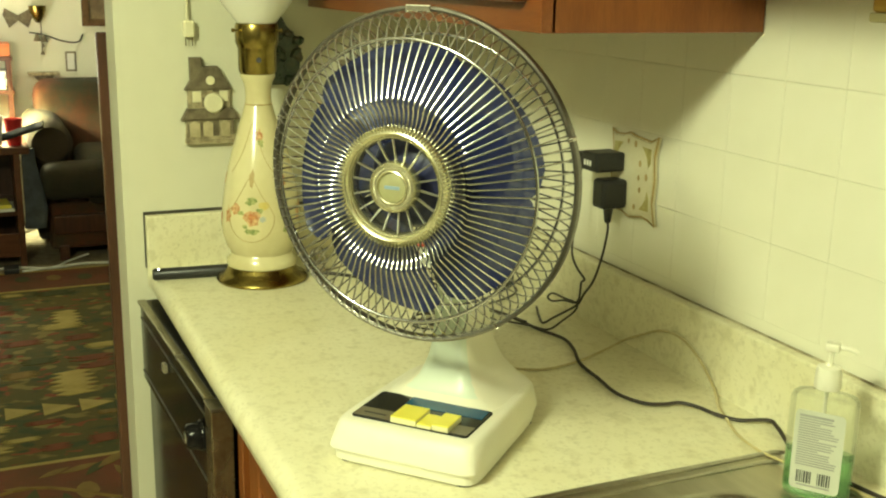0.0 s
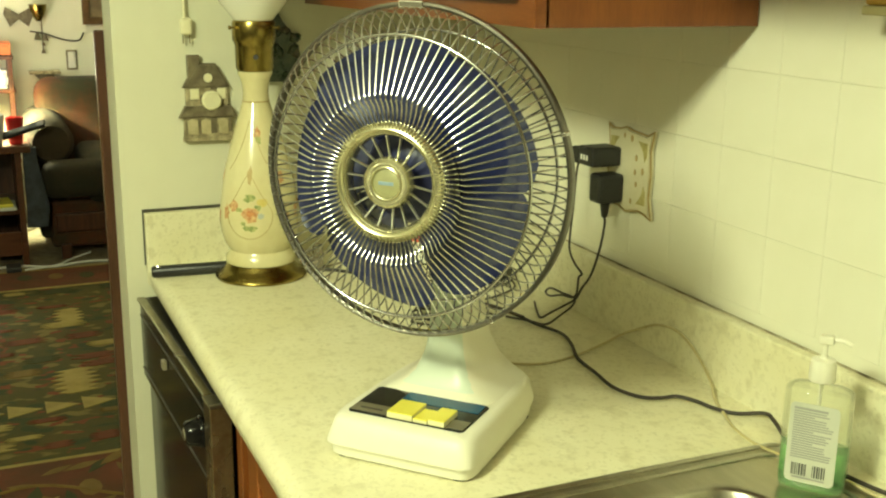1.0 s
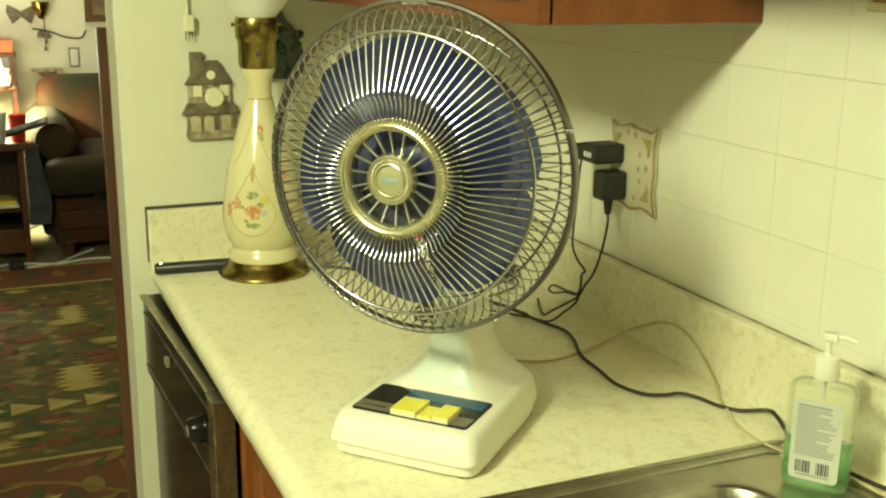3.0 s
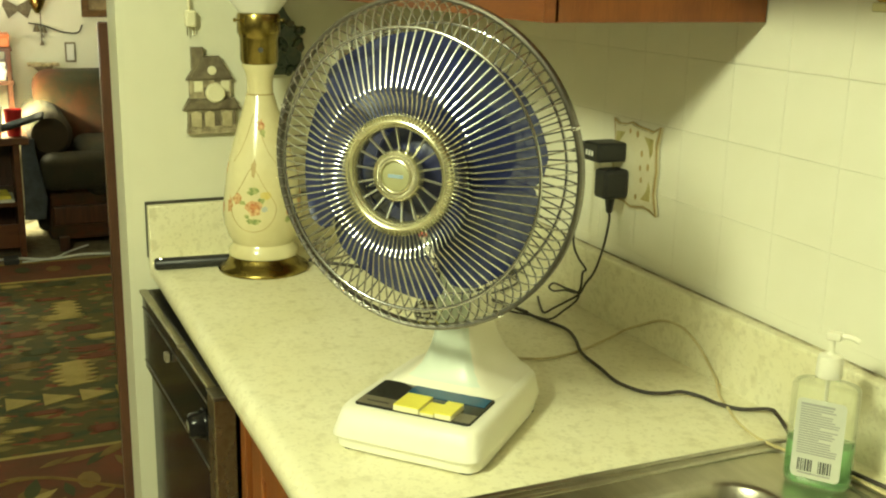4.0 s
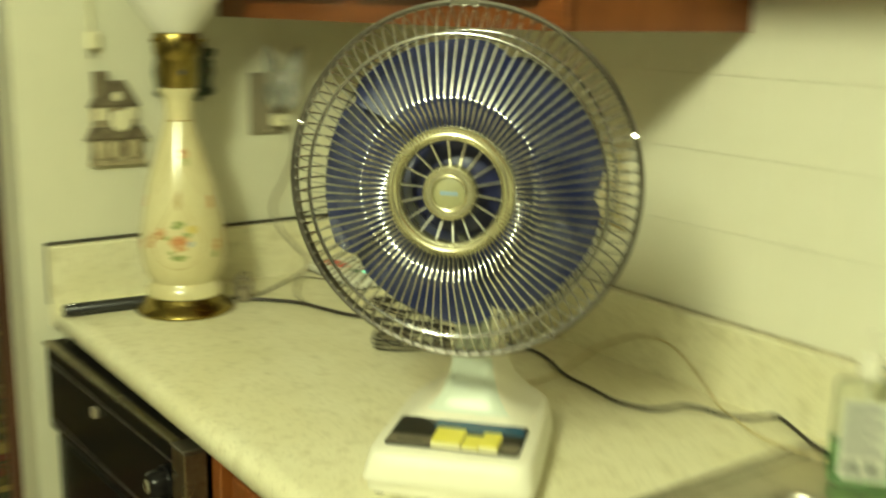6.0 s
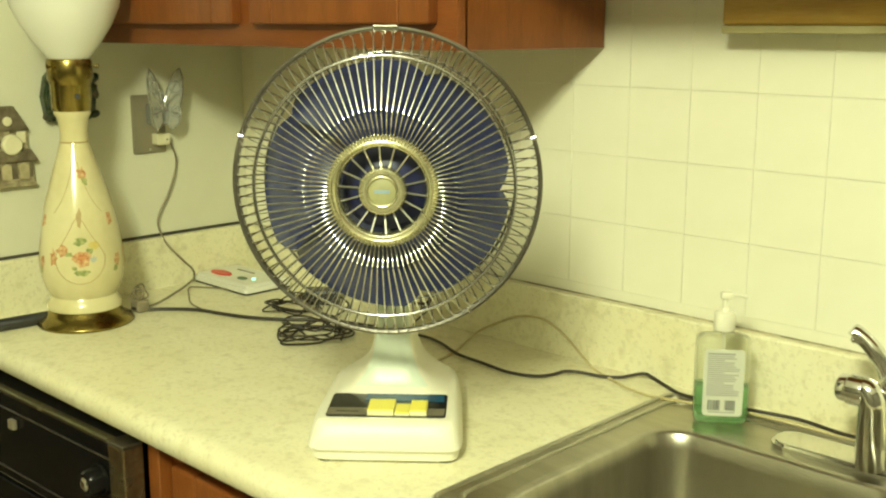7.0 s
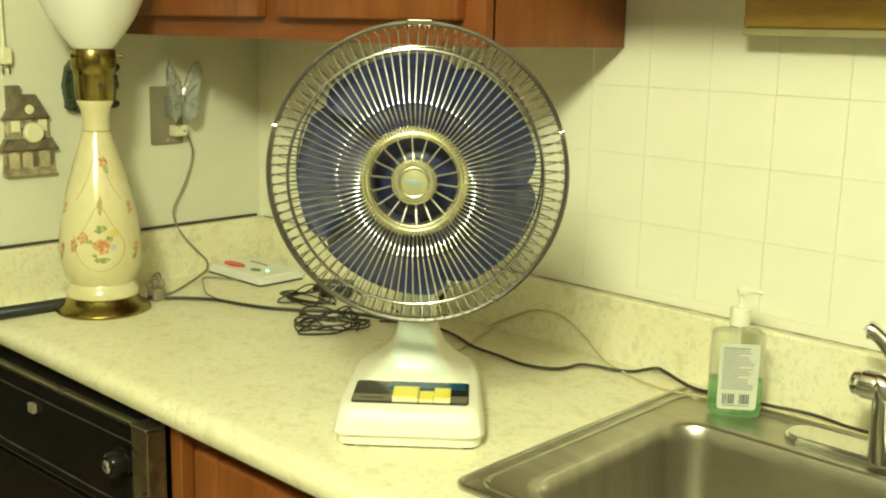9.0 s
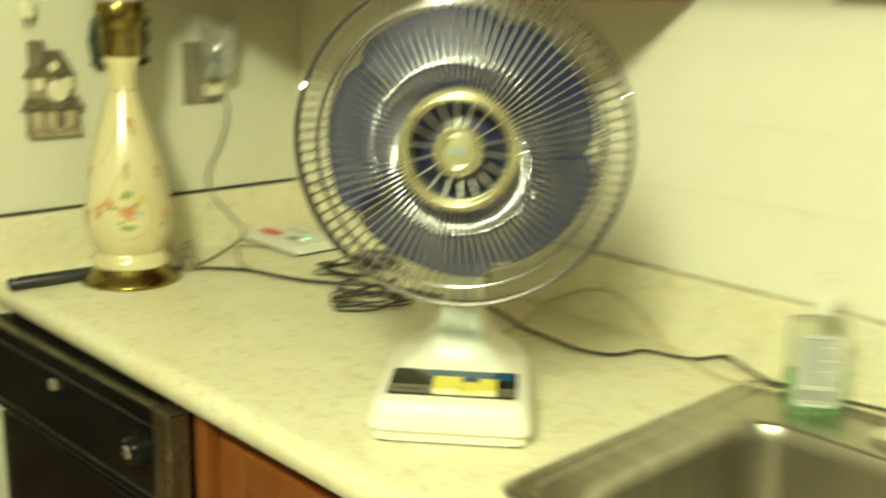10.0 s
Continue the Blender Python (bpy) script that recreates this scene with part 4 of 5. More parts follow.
# ---- on wall A ----
dec = thing("outlet_plate", pose(0.664, 0.0, 1.105), "cream outlet plate with scalloped edge and painted motifs", "outlet")
PLATE = [(-0.060, 0.128), (-0.048, 0.1215), (-0.026, 0.123), (-0.010, 0.1275), (0.004, 0.1240), (0.024, 0.1225), (0.046, 0.1205), (0.0640, 0.1290), (0.0610, 0.116), (0.0565, 0.100), (0.0580, 0.080), (0.0600, 0.064), (0.0580, 0.046), (0.0565, 0.028),
         (0.0600, 0.014), (0.0655, -0.004), (0.048, 0.0015), (0.030, 0.004), (0.012, 0.0), (-0.004, -0.0025), (-0.022, 0.003), (-0.044, 0.0035), (-0.061, -0.003), (-0.058, 0.012), (-0.0545, 0.030), (-0.0575, 0.062), (-0.0545, 0.096), (-0.0575, 0.114)]
outline = PLATE[::-1]
part("plate", moved(slab(outline, 0.0, 0.007, 0.003), UPRIGHT_A), mat("cream_ceramic_plate", (0.70, 0.66, 0.48), (0.64, 0.59, 0.40), 20, 0.25), dec)
part("worn_border", moved(tube([(x, z, 0.0055) for x, z in outline], 0.0014, 5, True), UPRIGHT_A), M_GOLDLINE, dec, "brown worn border")
M_MOTIF = mat("olive_gold_motif", (0.34, 0.28, 0.08), (0.46, 0.40, 0.16), 90, 0.35)
for sx, sz in ((1, 1), (1, -1), (-1, 1), (-1, -1)):
    part("corner_motif", moved(slab([(sx * 0.050, 0.0625 + sz * 0.047), (sx * 0.026, 0.0625 + sz * 0.048), (sx * 0.034, 0.0625 + sz * 0.040), (sx * 0.040, 0.0625 + sz * 0.032), (sx * 0.044, 0.0625 + sz * 0.018), (sx * 0.049, 0.0625 + sz * 0.026)][::sx * sz], 0.0068, 0.0076), UPRIGHT_A), M_MOTIF, dec, "olive leaf motif")
for u, v, r in ((0.022, 0.084, 0.0055), (0.040, 0.066, 0.006), (0.020, 0.062, 0.005), (0.024, 0.044, 0.005), (0.008, 0.112, 0.006), (-0.012, 0.114, 0.0045), (0.012, 0.016, 0.005)):
    part("painted_motif", moved(slab(ellipse(r * 0.6, r * 0.95, 7, u, v), 0.0068, 0.0075), UPRIGHT_A), M_GOLDLINE, dec)

usb = thing("charger", pose(0.614, -0.0072, 1.183), "black plug-in charger with small printed bars", "charger", "plug-in chargers")
part("body", box(-0.012, -0.052, -0.013, 0.032, 0.0, 0.017, 0.004), M_BLACKP, usb)
part("front_block", box(-0.036, -0.050, -0.014, -0.0125, -0.006, 0.012, 0.003), M_BLACKP, usb)
for k in range(3):
    part("print_bar", box(-0.003 + 0.008 * k, -0.0524, -0.004, 0.002 + 0.008 * k, -0.0518, 0.004), M_LABEL, usb)
adapt = thing("charger", pose(0.636, -0.0072, 1.122), "black plug-in adapter with a cord below", "charger", "plug-in chargers")
part("body", box(-0.012, -0.044, -0.008, 0.022, 0.0, 0.038, 0.006), M_BLACKP, adapt)
part("strain_relief", moved(lathe([(0.008, 0.0), (0.005, -0.022), (0.003, -0.024), (0, -0.024)], 12), pose(0.010, -0.026, -0.007)), M_BLACKP, adapt, "", True)

# ---- things on the counter ----
bottle = thing("soap_bottle", pose(1.215, -0.112, CT + 0.0045, 0, 0, 37) @ Matrix.Diagonal((0.90, 0.90, 0.985, 1)), "clear pump bottle with green soap and a white label", "bottle")
part("bottle_wall", loft([(0.0, 0, 0.034, 0.017, 3), (0.003, 0, 0.038, 0.020, 3.4), (0.010, 0, 0.0395, 0.0215, 3.6), (0.060, 0, 0.0395, 0.0215, 3.6), (0.110, 0, 0.0395, 0.0215, 3.6), (0.117, 0, 0.0385, 0.0205, 3.4), (0.1205, 0, 0.034, 0.018, 3.0), (0.122, 0, 0.015, 0.014, 2.2), (0.131, 0, 0.0125, 0.0125, 2)], 48), M_BOTTLE, bottle, smooth=True, angle=60)
part("soap", loft([(0.003, 0, 0.033, 0.016, 3), (0.006, 0, 0.0368, 0.0188, 3.4), (0.012, 0, 0.0382, 0.0202, 3.6), (0.052, 0, 0.0382, 0.0202, 3.6)], 48), M_GEL, bottle, "green liquid soap", True, 60)
part("dip_tube", tube([(0, 0, 0.012), (0, 0, 0.13)], 0.0022, 8), M_PUMP, bottle)
pump = part("pump_collar", lathe([(0, 0.128), (0.0150, 0.128), (0.0155, 0.130), (0.0150, 0.146), (0.0135, 0.152), (0.0060, 0.154), (0.0050, 0.156), (0, 0.156)], 32), M_PUMP, bottle, "white pump collar", True)
part("pump_stem", tube([(0, 0, 0.154), (0, 0, 0.172)], 0.0035, 12), M_PUMP, pump)
part("pump_head", joined(moved(box(-0.007, -0.007, 0.170, 0.010, 0.007, 0.179, 0.002), pose(0, 0, 0)), tube(catmull([(0.008, 0, 0.175), (0.020, 0, 0.1755), (0.030, 0, 0.172)], 4), 0.003, 8)), M_PUMP, pump, "cream pump nozzle", True)
lab = part("label", moved(slab(rounded(0.0285, 0.046, 0.006, 5, 0.0, 0.060), 0.0220, 0.0229), UPRIGHT_A), M_BACKLABEL, bottle, "white back label")
rnd = random.Random(4)
for k in range(21):
    z = 0.0985 - 0.0028 * k
    w = rnd.uniform(0.036, 0.047) if k not in (3, 9, 14) else 0.024
    part("print_bar", box(-0.0235, -0.0233, z, -0.0235 + w, -0.0228, z + (0.0014 if k else 0.0026)), M_INK, lab)
x = -0.021
for k in range(15):
    w = rnd.choice((0.0007, 0.0012, 0.0018))
    if k != 8:
        part("barcode_bar", box(x, -0.0233, 0.022, x + w, -0.0228, 0.036), M_INKD, lab)
    x += w + rnd.choice((0.0008, 0.0013)) + (0.004 if k == 7 else 0)
part("print_bar", box(-0.020, -0.0233, 0.0185, 0.018, -0.0228, 0.0205), M_INK, lab)

device = thing("desk_device", pose(0.110, -0.0915, CT, 0, 0, 0), "white flat desk device with red and green buttons", "device")
part("case", slab(rounded(0.091, 0.056, 0.008, 5), 0.004, 0.019, 0.006), M_DEVICE, device, smooth=True)
part("underside", slab(rounded(0.0905, 0.0555, 0.008, 5), 0.0, 0.0038), M_BLACKP, device, "dark underside")
part("red_button", slab(ellipse(0.032, 0.014, 24, -0.044, -0.020), 0.0185, 0.0215, 0.001), M_RED, device, "red oval button")
part("green_button", slab(ellipse(0.014, 0.0090, 16, 0.026, -0.018), 0.0185, 0.0205, 0.001), M_DGREEN, device, "green oval button")
part("led", moved(lathe([(0, 0.003), (0.003, 0.002), (0.0035, 0.0), (0, 0.0)], 12), pose(0.048, -0.006, 0.0188)), M_LED, device, "glowing green light", True)
part("speaker_slot", slab(rounded(0.030, 0.003, 0.002, 3, -0.02, 0.024), 0.0185, 0.0195), M_RIM, device)

knife = thing("black_wand", pose(0.105, -0.575, CT + 0.011, 0, 0, 84), "black rounded plastic wand lying against the splash", "wand")
part("shaft", tube([(-0.070, 0, 0), (-0.066, 0, 0), (0.15, 0.004, 0)], lambda t: 0.008 + 0.003 * min(1, 8 * t), 14), M_BLACKP, knife, smooth=True)
part("tip_dot", moved(lathe([(0, 0.003), (0.003, 0.002), (0.004, 0.0)], 12), pose(-0.058, -0.004, 0.0105)), M_CHROME, knife, "tiny bright stud")


def cable(name, pts, radius, material, label, owner=None, steps=6):
    """A cord in world places; with an owner it is a part of that thing."""
    ob = part(name, tube(catmull(pts, steps), radius, 8), material, smooth=True)
    if owner:
        ob.parent, ob.matrix_parent_inverse = owner, owner.matrix_basis.inverted()
        ob["label"] = label
        return ob
    return tagged(ob, label, "cable")


C = CT + 0.0045
cable("power_cord", [(0.572, -0.127, C), (0.606, -0.122, C), (0.656, -0.108, C), (0.705, -0.118, C), (0.764, -0.141, C), (0.825, -0.148, C), (0.880, -0.154, C), (0.922, -0.140, C), (0.938, -0.118, C + 0.001), (0.946, -0.097, C + 0.003), (0.966, -0.082, C + 0.002), (0.990, -0.072, C), (1.016, -0.056, C), (1.037, -0.028, C + 0.004), (1.054, -0.029, C + 0.003), (1.085, -0.042, C + 0.001), (1.125, -0.064, C + 0.003), (1.165, -0.070, C + 0.006), (1.238, -0.060, C + 0.006), (1.296, -0.044, C + 0.004), (1.361, -0.049, C + 0.002), (1.417, -0.040, C + 0.002), (1.518, -0.038, C)], 0.0026, M_CORD, "black power cord lying along the counter", fan)
cable("lamp_cord", [(0.160, -0.372, C + 0.006), (0.166, -0.345, C), (0.187, -0.318, C), (0.234, -0.280, C), (0.289, -0.264, C), (0.348, -0.243, C), (0.399, -0.210, C), (0.442, -0.172, C), (0.500, -0.143, C), (0.570, -0.129, C + 0.002)], 0.0032, M_CORD, "dark cord lying along the counter", lampthing)
cable("thin_cord", [(0.690, -0.275, C - 0.002), (0.735, -0.245, C - 0.002), (0.760, -0.198, C - 0.002), (0.748, -0.135, C - 0.002), (0.722, -0.070, C), (0.716, -0.036, C + 0.008), (0.738, -0.025, CT + 0.026), (0.785, -0.024, CT + 0.048), (0.826, -0.024, CT + 0.055), (0.858, -0.024, CT + 0.050), (0.893, -0.024, CT + 0.032), (0.930, -0.030, CT + 0.010), (0.968, -0.052, C), (1.012, -0.070, C - 0.001), (1.050, -0.085, C - 0.001), (1.096, -0.093, C), (1.150, -0.090, C + 0.004), (1.215, -0.070, C + 0.004), (1.300, -0.062, C + 0.003), (1.400, -0.056, C)], 0.0019, M_TANCORD, "thin yellowed cord arched against the splash")
cable("charger_cord", [(0.646, -0.033, 1.093), (0.649, -0.034, 1.078), (0.641, -0.036, 1.037), (0.634, -0.045, 0.996), (0.624, -0.055, 0.972), (0.615, -0.060, 0.953), (0.592, -0.066, 0.936), (0.580, -0.085, 0.922), (0.576, -0.100, C), (0.540, -0.088, C), (0.495, -0.068, C)], 0.0019, M_CORD, "thin black cord hanging to the counter", adapt)
cable("charger_cord", [(0.580, -0.035, 1.176), (0.571, -0.040, 1.160), (0.572, -0.045, 1.10), (0.576, -0.052, 1.045), (0.592, -0.060, 1.026), (0.609, -0.060, 1.010), (0.631, -0.060, 0.999), (0.622, -0.060, 0.990), (0.619, -0.060, 0.966), (0.606, -0.060, 0.953), (0.571, -0.060, 0.947), (0.533, -0.060, 0.935), (0.518, -0.060, 0.938), (0.535, -0.060, 0.949), (0.572, -0.060, 0.951), (0.612, -0.061, 0.954), (0.618, -0.066, 0.944), (0.603, -0.078, 0.925), (0.609, -0.108, C), (0.590, -0.128, C + 0.002), (0.550, -0.150, C)], 0.0018, M_CORD, "thin black cord knotted above the counter", usb)
cable("wall_cord", [(0.028, -0.200, 1.208), (0.018, -0.187, 1.200), (0.010, -0.170, 1.159), (0.010, -0.188, 1.104), (0.010, -0.217, 1.052), (0.014, -0.216, 1.020), (0.028, -0.206, 0.992), (0.030, -0.176, 0.959), (0.030, -0.156, 0.938), (0.026, -0.152, C + 0.004), (0.040, -0.176, C - 0.002), (0.084, -0.232, C - 0.002), (0.132, -0.301, C - 0.002), (0.150, -0.340, C)], 0.0021, M_GREYCORD, "thin grey cord hanging down the wall", adapter_b)
cable("device_cord", [(0.150, -0.140, C - 0.001), (0.110, -0.160, C - 0.001), (0.072, -0.184, C - 0.001), (0.080, -0.200, C - 0.001), (0.120, -0.225, C - 0.001), (0.186, -0.262, C), (0.240, -0.272, C)], 0.0016, M_GREYCORD, "thin grey cord of the desk device", device)
plugl = thing("cord_plug", pose(0.155, -0.352, CT), "grey plug lying behind the lamp", "plug")
part("plug_body", box(-0.014, -0.012, 0.001, 0.016, 0.012, 0.024, 0.004), M_GREYCORD, plugl)
for a, h in ((0.0, 0.046), (0.9, 0.040), (2.0, 0.050)):
    c, s_ = math.cos(a), math.sin(a)
    part("plug_loop", tube(catmull([(0.0, 0.0, 0.020), (0.016 * c, 0.016 * s_, h - 0.012), (0.010 * c, 0.010 * s_, h), (-0.010 * c, -0.010 * s_, h - 0.002), (-0.014 * c, -0.014 * s_, h - 0.014), (0.0, 0.0, 0.021)], 5), 0.0019, 6), M_GREYCORD, plugl)


def bundle(cx, cy, rx, ry, turns, seed):
    rnd = random.Random(seed)
    pts = []
    for k in range(turns * 6):
        a = 2 * math.pi * k / 6 + rnd.uniform(-0.25, 0.25)
        q = rnd.uniform(0.35, 1.05)
        pts.append((cx + rx * q * math.cos(a) * 0.8 - ry * q * math.sin(a) * 0.35, cy + ry * q * math.sin(a) + rx * 0.3 * q * math.cos(a), CT + 0.004 + 0.034 * rnd.random() ** 1.5 * (k / (turns * 6) + 0.2)))
    return tube(catmull(pts, 5), 0.0016, 6)


tagged(part("coiled_cord", bundle(0.522, -0.236, 0.086, 0.060, 7, 3), M_CORD, smooth=True), "tangled loops of thin dark cord on the counter", "cable")
tagged(part("coiled_cord", bundle(0.350, -0.150, 0.075, 0.052, 5, 8), M_CORD, smooth=True), "small tangle of thin dark cord on the counter", "cable")

black_plug = thing("power_adapter", pose(0.352, -0.078, CT, 0, 0, 42), "black power adapter lying among the tangled cords", "adapter")
part("adapter_body", box(-0.032, -0.020, 0.001, 0.032, 0.020, 0.030, 0.005), M_BLACKP, black_plug)
for y in (-0.007, 0.007):
    part("prong", box(-0.046, y - 0.001, 0.012, -0.0315, y + 0.001, 0.019), M_BRASS, black_plug)
cable("adapter_cord", [(0.378, -0.056, CT + 0.014), (0.405, -0.060, C), (0.440, -0.110, C), (0.470, -0.165, C + 0.004), (0.500, -0.200, C + 0.008)], 0.0018, M_CORD, "thin black cord of the adapter", black_plug)

# ---- living room ----
rug = thing("area_rug", pose(0, 0, 0), "worn kilim rug in olive and red with tan motifs", "rug")


def rug_material():
    m = mat("olive_rug_field", (0.050, 0.047, 0.006), (0.076, 0.057, 0.008), 4, 0.95, bump=0.6, bscale=350)
    n, l = m.node_tree.nodes, m.node_tree.links
    b = n["Principled BSDF"]
    last = b.inputs["Base Color"].links[0].from_socket
    tc = n.new("ShaderNodeTexCoord")
    for scale, lo, hi, col, st in ((9, 0.57, 0.63, (0.17, 0.125, 0.030), (1.8, 1, 1)), (14, 0.60, 0.65, (0.17, 0.034, 0.010), (1.6, 1, 1)), (8, 0.57, 0.62, (0.030, 0.040, 0.008), (1.6, 1, 1))):
        mp, t, r, mix = n.new("ShaderNodeMapping"), n.new("ShaderNodeTexNoise"), n.new("ShaderNodeMapRange"), n.new("ShaderNodeMix")
        mp.inputs["Scale"].default_value = st
        mp.inputs["Location"].default_value = (scale, 2 * scale, 0)
        t.inputs["Scale"].default_value, t.inputs["Detail"].default_value = scale, 1.5
        l.new(tc.outputs["Object"], mp.inputs["Vector"])
        l.new(mp.outputs[0], t.inputs["Vector"])
        r.inputs["From Min"].default_value, r.inputs["From Max"].default_value = lo, hi
        l.new(t.outputs[0], r.inputs["Value"])
        mix.data_type = "RGBA"
        l.new(r.outputs[0], mix.inputs[0])
        l.new(last, mix.inputs[6])
        mix.inputs[7].default_value = (*col, 1)
        last = mix.outputs[2]
    l.new(last, b.inputs["Base Color"])
    return m


M_RUGRED = mat("dark_red_rug_border", (0.125, 0.028, 0.008), (0.075, 0.030, 0.008), 6, 0.95, bump=0.6, bscale=350)
M_RUGTAN = mat("tan_rug_wool", (0.36, 0.27, 0.075), (0.27, 0.20, 0.052), 14, 0.95, bump=0.6, bscale=350)
M_RUGRED2 = mat("red_rug_wool", (0.145, 0.030, 0.008), (0.10, 0.026, 0.008), 14, 0.95, bump=0.6, bscale=350)
RX0, RX1, RY0, RY1 = -3.42, -0.66, -2.6, 0.9
part("rug_field", box(RX0, RY0, 0.0, RX1, RY1, 0.010, 0.003), rug_material(), rug)
for x0, x1 in ((RX0 + 0.01, RX0 + 0.32), (RX1 - 0.50, RX1 - 0.01)):
    part("border", box(x0, RY0 + 0.01, 0.010, x1, RY1 - 0.01, 0.0125, 0.001, 1), M_RUGRED, rug, "dark red border")
    for x in (x0 - 0.02, x1):
        part("border_line", box(x, RY0 + 0.01, 0.010, x + 0.02, RY1 - 0.01, 0.0125), M_RUGTAN, rug, "tan border line")


def comb(cx, cy, length, width, teeth):
    """A serrated leaf motif, its spine across x."""
    pts = []
    for side in (1, -1):
        ks = range(teeth) if side > 0 else range(teeth - 1, -1, -1)
        for k in ks:
            x = cx - length / 2 + length * (k + 0.5) / teeth
            w = width / 2 * (0.75 + 0.25 * math.sin(math.pi * (k + 0.5) / teeth))
            d = length / teeth / 2
            pts += [(x - side * d * 0.9, cy + side * w * 0.42), (x, cy + side * w)]
    return slab(pts, 0.010, 0.0122)


for cx, cy, ln, wd, t in ((-1.83, -0.66, 0.26, 0.17, 6), (-2.62, -0.62, 0.22, 0.13, 5), (-1.83, -1.25, 0.26, 0.17, 6), (-2.62, -1.22, 0.22, 0.13, 5), (-1.83, -0.10, 0.26, 0.17, 6)):
    part("motif", comb(cx, cy, ln, wd, t), M_RUGTAN, rug, "tan serrated motif")
for k in range(11):
    y = -1.50 + 0.12 * k
    part("motif", slab([(-1.66, y), (-1.60, y + 0.11), (-1.55, y)], 0.010, 0.0122), M_RUGTAN, rug, "tan serrated motif")
rnd = random.Random(11)
RUGCOLS = (M_RUGTAN, M_RUGRED2, mat("ochre_rug_wool", (0.19, 0.115, 0.025), (0.14, 0.085, 0.02), 18, 0.95), mat("deep_green_rug_wool", (0.034, 0.040, 0.009), (0.046, 0.048, 0.010), 18, 0.95), M_RUGRED2)
for i, x in enumerate((-1.28, -1.40, -1.50, -1.74, -1.98, -2.10, -2.22, -2.34, -2.48, -2.76, -2.88, -3.00)):
    y = -1.55 + rnd.uniform(0, 0.1)
    while y < 0.2:
        w = rnd.uniform(0.07, 0.20)
        if rnd.random() < 0.72:
            bm = comb(x + rnd.uniform(-0.03, 0.03), y, rnd.uniform(0.035, 0.085), w, rnd.choice((2, 3, 3, 4)))
            bm.transform(Matrix.Translation((0, 0, -0.0004 + 0.00002 * i)))
            part("motif", bm, rnd.choice(RUGCOLS), rug)
        y += w + rnd.uniform(0.03, 0.09)
for k in range(12):
    y = -1.6 + 0.15 * k + rnd.uniform(-0.02, 0.02)
    part("motif", slab(ellipse(rnd.uniform(0.03, 0.06), rnd.uniform(0.025, 0.05), 9, -0.92 + rnd.uniform(-0.07, 0.07), y), 0.0125, 0.0138), rnd.choice((M_RUGTAN, RUGCOLS[2], RUGCOLS[3])), rug)
part("motif", tube([(-0.92 + 0.09 * math.sin(9 * (-1.7 + 0.05 * k)), -1.7 + 0.05 * k, 0.0128) for k in range(40)], 0.006, 6), RUGCOLS[2], rug, "ochre vine along the border")
for k in range(14):
    y = -1.6 + 0.14 * k
    part("motif", slab(ellipse(0.05, 0.035, 9, -3.25 + rnd.uniform(-0.05, 0.05), y), 0.0125, 0.0138), rnd.choice((RUGCOLS[2], RUGCOLS[3])), rug)

for k in range(70):
    x, y, a = -0.92 + rnd.uniform(-0.21, 0.21), -1.60 + 0.024 * k, rnd.uniform(0, 360)
    ln = rnd.uniform(0.035, 0.06)
    bm = moved(slab([(ln * math.cos(b) * (1 + 0.25 * math.cos(4 * b)), 0.36 * ln * math.sin(b)) for b in [2 * math.pi * q / 14 for q in range(14)]], 0.0125, 0.0136 + 0.00001 * k), pose(x, y, 0, 0, 0, a))
    part("motif", bm, (M_RUGTAN, RUGCOLS[2], RUGCOLS[2], RUGCOLS[3])[k % 4], rug)

chair = thing("armchair", pose(-3.62, 0, 0), "rust-brown upholstered armchair against the living room wall", "armchair")


def cushion(x0, y0, z0, x1, y1, z1, r):
    return box(x0, y0, z0, x1, y1, z1, r, 4)


part("seat_base", cushion(-0.80, -0.60, 0.06, -0.02, 0.42, 0.30, 0.02), M_CHAIR, chair, smooth=True)
part("seat_cushion", joined(cushion(-0.66, -0.42, 0.29, 0.06, 0.22, 0.525, 0.06), cushion(-0.06, -0.63, 0.33, 0.10, 0.44, 0.52, 0.06)), M_CHAIR2, chair, "grey-brown T-shaped seat cushion", True)
part("backrest", cushion(-0.86, -0.60, 0.20, -0.56, 0.46, 0.862, 0.09), M_CHAIR, chair, smooth=True)
for y0 in (-0.67, 0.25):
    part("arm", joined(cushion(-0.78, y0 + 0.02, 0.10, -0.07, y0 + 0.17, 0.60, 0.03), moved(lathe([(0, 0.0), (0.085, 0.0), (0.112, 0.02), (0.112, 0.72), (0.088, 0.755), (0, 0.76)], 28), pose(-0.775, y0 + 0.10, 0.600, 0, 90, 0))), M_CHAIR2, chair, smooth=True)
part("front_rail", box(-0.05, -0.58, 0.14, 0.0, 0.40, 0.24, 0.01), M_DARKWOOD, chair, "dark wooden front rail")
for x in (-0.76, -0.06):
    for y in (-0.56, 0.36):
        part("leg", box(x, y, 0.0, x + 0.05, y + 0.05, 0.08, 0.006), M_DARKWOOD, chair)

